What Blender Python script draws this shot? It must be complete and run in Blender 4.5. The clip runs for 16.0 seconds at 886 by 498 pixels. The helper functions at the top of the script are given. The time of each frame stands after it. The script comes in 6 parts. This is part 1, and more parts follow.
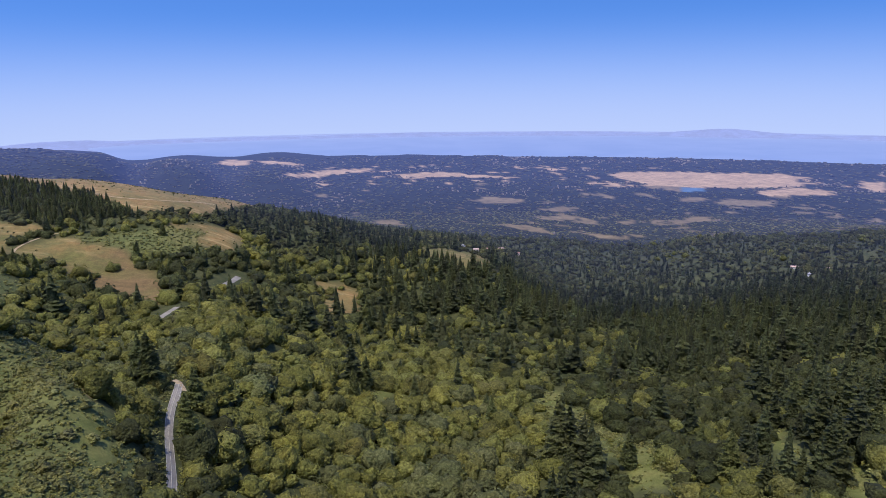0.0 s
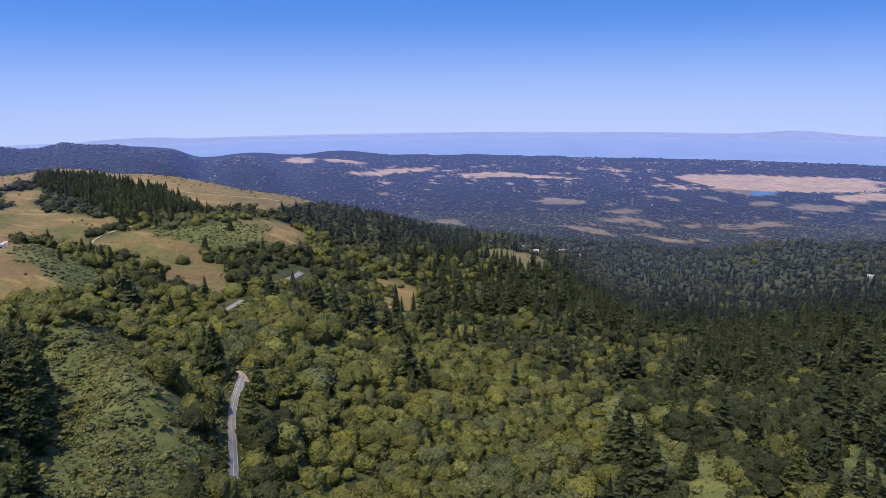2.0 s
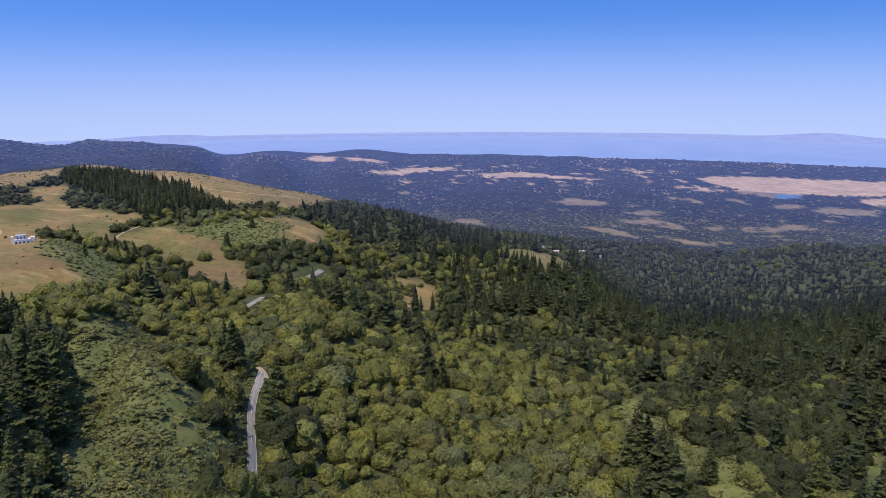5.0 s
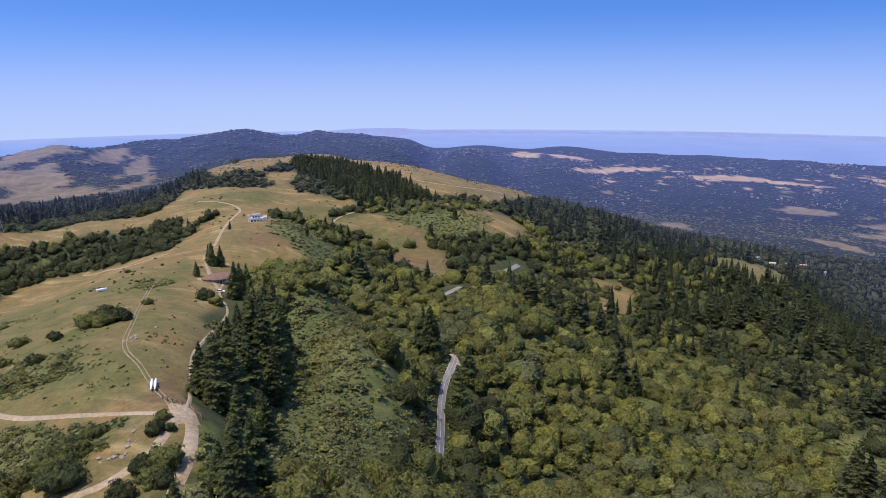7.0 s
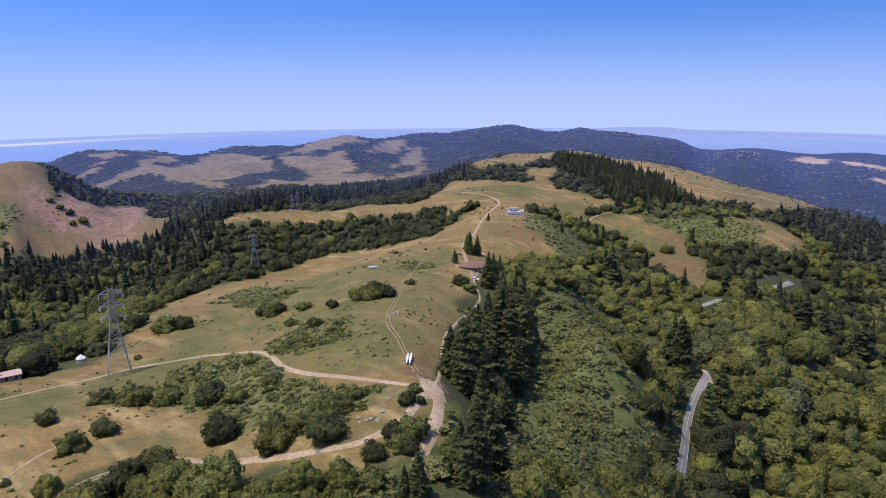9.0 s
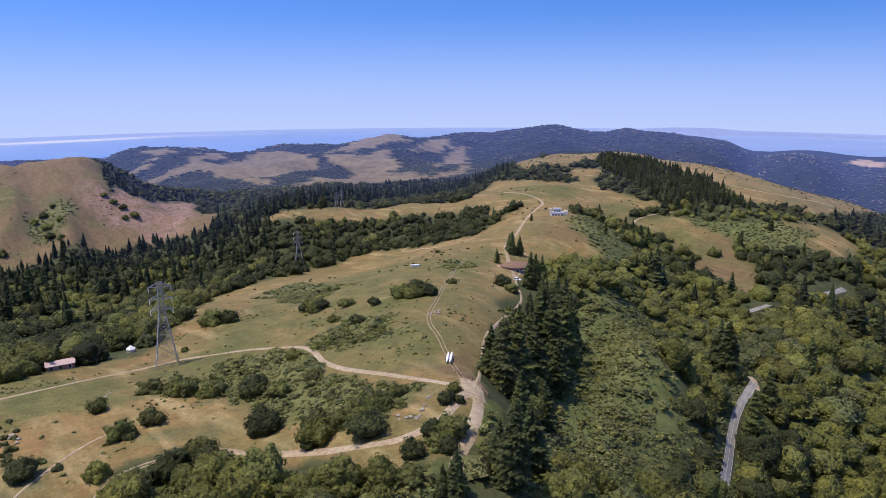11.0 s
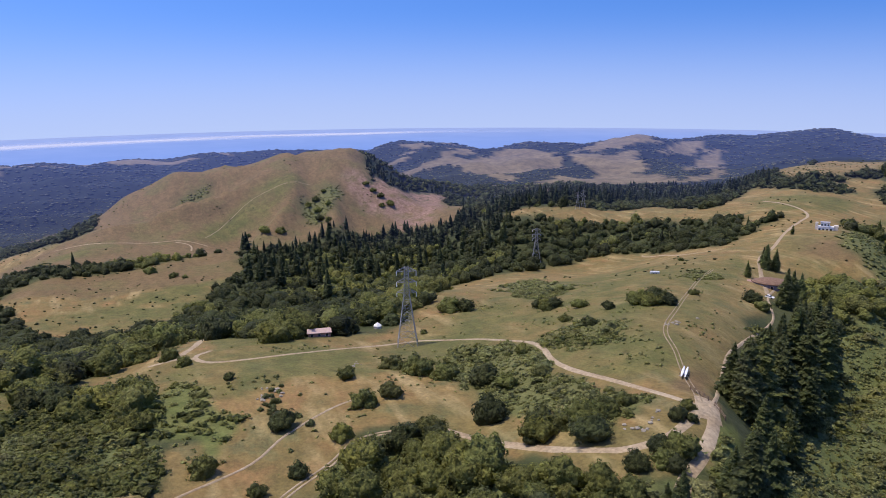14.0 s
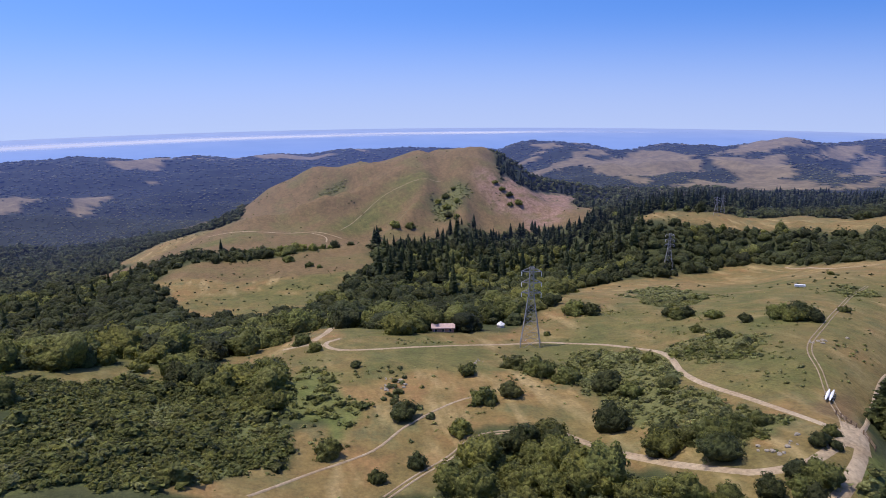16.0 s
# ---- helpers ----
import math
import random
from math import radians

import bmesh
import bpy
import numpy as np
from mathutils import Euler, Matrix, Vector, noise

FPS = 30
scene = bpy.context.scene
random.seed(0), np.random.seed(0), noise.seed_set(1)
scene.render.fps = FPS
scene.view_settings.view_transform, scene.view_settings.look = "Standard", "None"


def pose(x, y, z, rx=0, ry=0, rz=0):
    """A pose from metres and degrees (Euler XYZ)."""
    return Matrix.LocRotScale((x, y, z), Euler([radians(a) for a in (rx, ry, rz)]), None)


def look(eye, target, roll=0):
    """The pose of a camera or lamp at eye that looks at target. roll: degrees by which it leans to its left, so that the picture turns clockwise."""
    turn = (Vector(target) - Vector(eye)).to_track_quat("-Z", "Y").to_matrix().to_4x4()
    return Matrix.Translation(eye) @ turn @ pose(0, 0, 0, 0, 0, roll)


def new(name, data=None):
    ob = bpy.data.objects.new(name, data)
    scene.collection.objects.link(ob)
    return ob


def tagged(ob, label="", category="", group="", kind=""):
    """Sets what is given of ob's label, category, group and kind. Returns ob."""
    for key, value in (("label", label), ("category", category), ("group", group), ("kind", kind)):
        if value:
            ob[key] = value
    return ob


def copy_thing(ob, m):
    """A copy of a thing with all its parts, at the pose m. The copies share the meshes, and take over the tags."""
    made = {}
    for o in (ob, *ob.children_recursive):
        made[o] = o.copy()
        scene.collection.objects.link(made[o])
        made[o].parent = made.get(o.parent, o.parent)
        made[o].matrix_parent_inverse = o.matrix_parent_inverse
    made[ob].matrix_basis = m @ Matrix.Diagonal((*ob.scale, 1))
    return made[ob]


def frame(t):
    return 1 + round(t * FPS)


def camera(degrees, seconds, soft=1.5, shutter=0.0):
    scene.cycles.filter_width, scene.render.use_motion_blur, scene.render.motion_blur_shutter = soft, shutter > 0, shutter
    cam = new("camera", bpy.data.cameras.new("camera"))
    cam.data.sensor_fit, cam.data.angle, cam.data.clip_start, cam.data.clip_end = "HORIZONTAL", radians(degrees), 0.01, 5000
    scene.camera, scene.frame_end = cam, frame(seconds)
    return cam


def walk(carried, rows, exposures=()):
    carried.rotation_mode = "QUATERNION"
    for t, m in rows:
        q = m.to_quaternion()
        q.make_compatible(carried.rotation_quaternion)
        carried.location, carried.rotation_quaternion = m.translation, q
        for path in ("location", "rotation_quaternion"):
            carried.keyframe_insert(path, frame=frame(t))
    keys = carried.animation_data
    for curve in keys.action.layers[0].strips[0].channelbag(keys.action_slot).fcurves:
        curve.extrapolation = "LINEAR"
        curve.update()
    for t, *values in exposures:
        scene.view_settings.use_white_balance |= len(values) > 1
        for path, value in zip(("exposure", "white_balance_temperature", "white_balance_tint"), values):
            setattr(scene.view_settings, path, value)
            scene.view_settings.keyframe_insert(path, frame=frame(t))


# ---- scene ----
# The camera hovers and only turns; 355 m above the sea is chosen to place the horizon.
EYE = 355.0
cam = camera(64.01, 16.0, soft=0.4)
PATH = [
    (0, 76.528, 0.681, -0.163),
    (0.5, 76.507, 0.661, 3.018),
    (1, 76.551, 0.707, 3.942),
    (1.5, 76.572, 0.638, 4.471),
    (2, 76.554, 0.612, 4.815),
    (2.5, 76.538, 0.505, 5.219),
    (3, 76.532, 0.404, 5.636),
    (3.5, 76.540, 0.360, 5.939),
    (6, 76.489, 0.117, 8.202),
    (6.5, 76.420, 0.178, 13.825),
    (7, 76.337, 0.250, 22.881),
    (7.5, 76.287, 0.301, 30.963),
    (8, 76.255, 0.264, 36.177),
    (8.5, 76.251, 0.399, 40.345),
    (9, 76.230, 0.354, 43.681),
    (11.5, 76.217, 0.256, 48.761),
    (12, 76.239, 0.281, 51.719),
    (12.5, 76.224, 0.319, 55.615),
    (13, 76.234, 0.347, 59.606),
    (13.5, 76.213, 0.383, 63.164),
    (14, 76.212, 0.435, 66.731),
    (14.5, 76.190, 0.462, 70.306),
    (15, 76.190, 0.495, 74.082),
    (15.5, 76.198, 0.467, 76.353),
    (16, 76.222, 0.471, 77.211),
]
walk(cam, [(t, pose(0, 0, EYE, rx, ry, rz)) for t, rx, ry, rz in PATH], [(0, 0.36, 6500, 17), (12.3, 0.36, 6500, 17), (13.2, 0.28, 6500, 17), (16, 0.27, 6500, 17)])

# ---- light ----
SUN_AZ, SUN_EL = radians(152), radians(69)      # azimuth counted from +y towards -x
world = bpy.data.worlds.new("sky")
scene.world = world
world.use_nodes = True
wn, wl = world.node_tree.nodes, world.node_tree.links
sky = wn.new("ShaderNodeTexSky")
sky.sky_type, sky.sun_disc = "NISHITA", False
coord, lift, norm, tint = wn.new("ShaderNodeTexCoord"), wn.new("ShaderNodeMapping"), wn.new("ShaderNodeVectorMath"), wn.new("ShaderNodeHueSaturation")
lift.inputs["Location"].default_value, lift.inputs["Scale"].default_value = (0, 0, 0.29), (1, 1, 1.7)
norm.operation = "NORMALIZE"
wl.new(coord.outputs["Generated"], lift.inputs["Vector"])
wl.new(lift.outputs["Vector"], norm.inputs[0])
wl.new(norm.outputs["Vector"], sky.inputs["Vector"])
tint.inputs["Saturation"].default_value = 1.36
tint.inputs["Hue"].default_value, tint.inputs["Value"].default_value = 0.511, 1.16
wl.new(sky.outputs["Color"], tint.inputs["Color"])
sky.sun_elevation, sky.sun_rotation = SUN_EL, -SUN_AZ
sky.altitude, sky.air_density, sky.dust_density, sky.ozone_density = 300, 1.0, 1.0, 2.0
wn["Background"].inputs["Strength"].default_value = 0.15
# pale haze low over the horizon, all round
height, haze = wn.new("ShaderNodeSeparateXYZ"), wn.new("ShaderNodeMix")
band = wn.new("ShaderNodeMapRange")
band.interpolation_type = "SMOOTHSTEP"
for key, value in (("From Min", -0.08), ("From Max", 0.095), ("To Min", 0.78), ("To Max", 0.0)):
    band.inputs[key].default_value = value
haze.data_type = "RGBA"
haze.inputs[7].default_value = (2.7, 3.2, 4.6, 1)
wl.new(coord.outputs["Generated"], height.inputs[0])
wl.new(height.outputs["Z"], band.inputs["Value"])
wl.new(band.outputs["Result"], haze.inputs["Factor"])
wl.new(tint.outputs["Color"], haze.inputs[6])
wl.new(haze.outputs[2], wn["Background"].inputs["Color"])
sun = new("sun", bpy.data.lights.new("sun", "SUN"))
sun.data.energy, sun.data.angle, sun.data.color = 3.1, radians(0.6), (1.0, 0.94, 0.82)
sun_from = Vector((-math.sin(SUN_AZ) * math.cos(SUN_EL), math.cos(SUN_AZ) * math.cos(SUN_EL), math.sin(SUN_EL)))
sun.matrix_world = look(sun_from * 1000, (0, 0, 0))

# ---- lie of the land, fitted to the camera's view: crests, benches and hollows in metres above the sea ----
LAND = {
    "near_shoulder": [(-156, -53, 267), (-165, 33, 251), (-157, 84, 254), (-129, 128, 268), (-193, 94, 251), (-285, -16, 241), (-211, 70, 252), (-230, -50, 254)],
    "pylon_bench": [(-244, -95, 262), (-269, -57, 251), (-282, 103, 237), (-318, 11, 238), (-322, 70, 233), (-230, 137, 250), (-319, 166, 233), (-396, 167, 222), (-267, 194, 248), (-178, 168, 263), (-485, 300, 192), (-467, 377, 198)],
    "west_hollow": [(-490, -175, 180), (-486, -117, 186), (-518, -47, 181), (-559, 39, 177), (-506, 121, 181), (-553, 232, 172), (-770, 217, 155), (-707, 329, 162), (-894, 101, 160), (-1150, -344, 88), (-1463, -330, 70), (-1811, -575, 71)],
    "brown_spur": [(-755, 85, 171), (-740, 0, 172), (-723, -100, 174), (-679, -125, 170), (-872, -222, 128), (-919, -145, 143), (-658, -48, 170), (-880, -19, 163), (-899, 37, 164)],
    "quarry_dome": [(-1149, -57, 157), (-1180, -26, 176), (-1179, 49, 205), (-1174, 123, 217), (-1130, 214, 235), (-1099, 263, 241), (-1088, 307, 239), (-1094, 356, 211), (-1062, 441, 174), (-1032, 506, 158), (-992, 237, 190), (-974, 111, 175), (-991, 376, 171), (-912, 265, 170), (-1000, 3, 163), (-948, -149, 144), (-1054, 235, 215), (-1077, 81, 192), (-1399, -60, 90), (-1419, 62, 126), (-1442, 154, 130), (-1376, 260, 146), (-1328, 375, 149), (-1294, 479, 127)],
    "ridge_crest": [(-155, 146, 264), (-133, 136, 268), (-278, 322, 236), (-205, 219, 253), (-385, 460, 235), (-393, 505, 232), (-307, 301, 240), (-315, 439, 239), (-227, 329, 247), (-511, 616, 226), (-443, 475, 220), (-398, 365, 224), (-684, 797, 229), (-528, 729, 220), (-659, 1003, 230), (-566, 1081, 213), (-358, 671, 212), (-392, 628, 210), (-622, 705, 221)],
    "west_terrace": [(-662, 549, 197), (-704, 477, 196), (-714, 404, 194), (-602, 586, 207), (-538, 447, 181), (-596, 404, 170), (-586, 344, 173), (-780, 626, 178), (-991, 583, 158), (-825, 801, 173)],
    "rolling_hills": [(-1124, 993, 158), (-1086, 802, 153), (-1195, 628, 150), (-1255, 822, 149), (-1570, 1238, 147), (-1521, 963, 137), (-1573, 767, 133), (-1860, 736, 129), (-2211, 1167, 105), (-2386, 747, 107), (-2174, 1426, 106), (-1627, 1481, 124), (-1953, -433, 55), (-2273, -771, 76)],
    "west_range": [(-2738, -956, 73), (-2770, -858, 74), (-2805, -737, 83), (-2835, -612, 67), (-2863, -459, 63), (-2882, -318, 59), (-2896, -150, 59), (-2900, 1, 49), (-2897, 134, 61), (-2885, 291, 52), (-2865, 450, 45), (-2785, 809, 65), (-2627, 969, 75), (-2545, 1168, 81), (-2451, 1355, 82), (-2358, 1509, 93), (-3040, -1066, 12), (-3073, -813, 12), (-2975, -481, 12), (-2915, -155, 12), (-2906, 132, 12), (-2814, 441, 12), (-2798, 1033, 12), (-2697, 1366, 12), (-2640, 1694, 12), (-2831, 630, 36), (-2726, 607, 12), (-2746, 798, 12), (-2816, 305, 12), (-2183, 485, 12), (-1976, 308, 50), (-2113, 614, 35), (-2259, -648, 68), (-2324, -345, 58), (-2350, -3, 48)],
    "dark_mountain": [(-1557, 2506, 131), (-1342, 2571, 101), (-1149, 2553, 88), (-935, 2533, 82), (-1951, 1563, 150), (-2013, 1946, 135), (-1843, 2367, 152), (-1649, 2566, 139), (-1418, 2644, 109), (-1168, 2545, 90), (-1590, 1662, 115), (-1331, 1876, 137), (-985, 1741, 140), (-1439, 2518, 131), (-1107, 2352, 105), (-815, 2364, 72), (-843, 1813, 126), (-1048, 1820, 142), (-1286, 2487, 114), (-1019, 2500, 82), (-641, 2416, 54), (-748, 2069, 83)],
    "east_slope": [(-133, 169, 241), (-129, 197, 234), (-119, 281, 202), (-188, 342, 205), (-176, 267, 218), (-130, 319, 210), (-148, 446, 198), (-269, 581, 190), (-235, 574, 188), (-191, 611, 181), (-272, 710, 205), (-224, 768, 185), (-312, 559, 197), (-264, 364, 209), (-182, 779, 157), (-118, 274, 202), (-129, 320, 210), (-70, 292, 172), (-137, 227, 233), (-163, 263, 243)],
    "east_valley": [(-2, 295, 160), (83, 299, 157), (179, 283, 182), (6, 480, 144), (-47, 427, 159), (102, 329, 161), (174, 490, 129), (103, 571, 124), (250, 478, 138), (364, 574, 134), (300, 633, 113), (-107, 692, 141), (-14, 680, 120), (53, 848, 130), (-18, 900, 137), (-164, 905, 165), (-65, 958, 129), (-248, 865, 177), (176, 984, 47), (378, 980, 56), (535, 904, 92), (222, 769, 75)],
    "east_foothills": [(-384, 1242, 148), (-504, 1177, 173), (-599, 1097, 207), (-297, 1214, 135), (-151, 1291, 92), (19, 1420, 52), (226, 1280, 57), (429, 1121, 77), (594, 1179, 86), (749, 1183, 103), (401, 1341, 52)],
}


def warp(x, y):
    """Plan coordinates in which near and far landforms are alike in size."""
    r = np.maximum(np.hypot(x, y), 1.0)
    k = (np.log(np.maximum(r, 70.0) / 70.0) + 0.6 * np.minimum(r, 70.0) / 70.0) / r
    return np.stack([x * k, y * k], -1)


def land_points():
    pts = [p for row in LAND.values() for p in row]
    pts += [(0, 0, 268), (0, 110, 252), (-60, 60, 268), (80, 60, 252), (60, -60, 262)]
    for a in range(-60, 25, 7):                       # the plain and the bed of the bay
        coast = 3300 + 11 * max(0, a + 8)
        for r, z in ((1850, 22), (2300, 12), (2800, 6), (coast, 3), (coast + 250, -8), (4400, -14)):
            pts.append((-r * math.sin(radians(a)), r * math.cos(radians(a)), z))
    for a in range(35, 125, 13):                       # the bed of the ocean
        for r in (3800, 4500):
            pts.append((-r * math.sin(radians(a)), r * math.cos(radians(a)), -16))
    for a in range(126, 300, 24):                      # the ridge goes on behind the camera
        for r, z in ((300, 245), (800, 200), (1800, 140), (4000, 60)):
            pts.append((-r * math.sin(radians(a)), r * math.cos(radians(a)), z))
    return np.array(pts, float)


def spline(d2):
    return 0.5 * d2 * np.log(d2 + 1e-12)


_pts = land_points()
_w = warp(_pts[:, 0], _pts[:, 1])
_n = len(_pts)
_a = np.zeros((_n + 3, _n + 3))
_a[:_n, :_n] = spline(((_w[:, None] - _w[None]) ** 2).sum(-1)) + 0.002 * np.eye(_n)
_a[:_n, _n:] = np.c_[np.ones(_n), _w]
_a[_n:, :_n] = _a[:_n, _n:].T
_coef = np.linalg.solve(_a, np.r_[_pts[:, 2], np.zeros(3)])


def ripple(x, y, seed, size):
    """Smooth value noise, -1 to 1."""
    u, v = x / size + seed * 17.3, y / size - seed * 9.1
    i, j = np.floor(u), np.floor(v)
    fu, fv = u - i, v - j
    fu, fv = fu * fu * (3 - 2 * fu), fv * fv * (3 - 2 * fv)

    def h(a, b):
        s = np.sin(a * 127.1 + b * 311.7 + seed * 74.7) * 43758.5453
        return (s - np.floor(s)) * 2 - 1
    return (h(i, j) * (1 - fu) + h(i + 1, j) * fu) * (1 - fv) + (h(i, j + 1) * (1 - fu) + h(i + 1, j + 1) * fu) * fv


def relief(x, y):
    """Height of the ground."""
    x, y = np.asarray(x, float), np.asarray(y, float)
    p = warp(x, y)
    z = _coef[_n] + p @ _coef[_n + 1:]
    for k in range(_n):
        z = z + _coef[k] * spline((p[..., 0] - _w[k, 0]) ** 2 + (p[..., 1] - _w[k, 1]) ** 2)
    r = np.hypot(x, y)
    rough = np.clip((r - 250) / 900, 0.15, 1.0) * np.clip((z - 2) / 40, 0.02, 1)
    z = z + rough * (3.0 * ripple(x, y, 1, 170) + 2.0 * ripple(x, y, 2, 60)) + 0.5 * ripple(x, y, 3, 23) * np.clip(z / 30, 0, 1)
    # the plain keeps above the bay as far as the coast
    a = np.degrees(np.arctan2(-x, y))
    coast = 3300 + 11 * np.maximum(0, a + 8)
    z = np.where((a < 30) & (a > -70) & (r < coast) & (r > 900), np.maximum(z, 4 + 3 * ripple(x, y, 4, 300) ** 2), z)
    # creases of the far hills, and the ocean beyond them
    crease = (a > 36) * np.clip((r - 1250) / 300, 0, 1) * np.clip((2750 - r) / 300, 0, 1)
    z = z + crease * ((24 + 14 * np.clip((a - 78) / 10, 0, 1)) * (0.35 - np.abs(ripple(x, y, 9, 190))) + 9 * (0.35 - np.abs(ripple(x, y, 10, 75))))
    z = np.where((a > 34) & (a < 130) & (r > 3100), np.minimum(z, 50 - (r - 3100) * 0.15), z)
    # wooded spurs running down into the eastern valley
    spur = np.clip((12 - a) / 14, 0, 1) * (a > -60) * np.clip((r - 560) / 160, 0, 1) * np.clip((1400 - r) / 150, 0, 1)
    z = z + spur * 13 * (0.4 - np.abs(ripple(x + 0.5 * y, y - 0.2 * x, 17, 150)))
    # spurs and gullies of the bare dome
    dx, dy = x + 1080, y - 240
    d, phi = np.hypot(dx, dy), np.arctan2(dy, dx)
    z = z + 8.0 * np.sin(7 * phi + 0.008 * d + 1.5 * ripple(x, y, 16, 150)) * np.exp(-((d - 190) / 110) ** 2)
    z = z + 24.0 * (0.4 - np.abs(ripple(phi * 260 + 0.15 * d, 0.3 * d, 18, 95))) * np.exp(-((d - 170) / 120) ** 2) * (x > -1330)
    # broken rock of the old quarry
    pit = np.exp(-(((x + 985) / 85) ** 2 + ((y - 365) / 90) ** 2))
    z = z + pit * (5.0 * ripple(x, y, 19, 32) + 3.0 * ripple(x, y, 20, 15))
    # low hills beyond the bay
    shore = 20 + 12 * ripple(a, a * 0, 14, 7.0) + 6 * ripple(a, a * 0, 15, 2.5)
    shore = shore + 26 * np.exp(-((a + 21.5) / 2.2) ** 2) + 12 * np.exp(-((a - 21) / 3.5) ** 2)
    z = z + np.where(np.abs(a) < 50, (shore + 10) * np.exp(-((r - 4680) / 130) ** 2), 0)
    return z


# polar grid of the ground, finer where the camera looks
AZ = np.radians(np.r_[np.arange(-180, -40, 4.0), np.arange(-40, 124, 0.42), np.arange(124, 180, 4.0)])
RAD = np.r_[0.0, 30.0, 60, 90, 120 * (4950 / 120.0) ** (np.arange(0, 321) / 320.0)]
GX, GY = -np.outer(RAD, np.sin(AZ)), np.outer(RAD, np.cos(AZ))
GZ = relief(GX, GY)


def ground(x, y):
    """Height of the ground sheet, between its grid points."""
    x, y = np.asarray(x, float), np.asarray(y, float)
    a, r = np.arctan2(-x, y), np.hypot(x, y)
    i = np.clip(np.searchsorted(AZ, a) - 1, 0, len(AZ) - 2)
    j = np.clip(np.searchsorted(RAD, r) - 1, 0, len(RAD) - 2)
    u, v = np.clip((a - AZ[i]) / (AZ[i + 1] - AZ[i]), 0, 1), np.clip((r - RAD[j]) / (RAD[j + 1] - RAD[j]), 0, 1)
    return (GZ[j, i] * (1 - u) + GZ[j, i + 1] * u) * (1 - v) + (GZ[j + 1, i] * (1 - u) + GZ[j + 1, i + 1] * u) * v
# ---- end of terrain ----


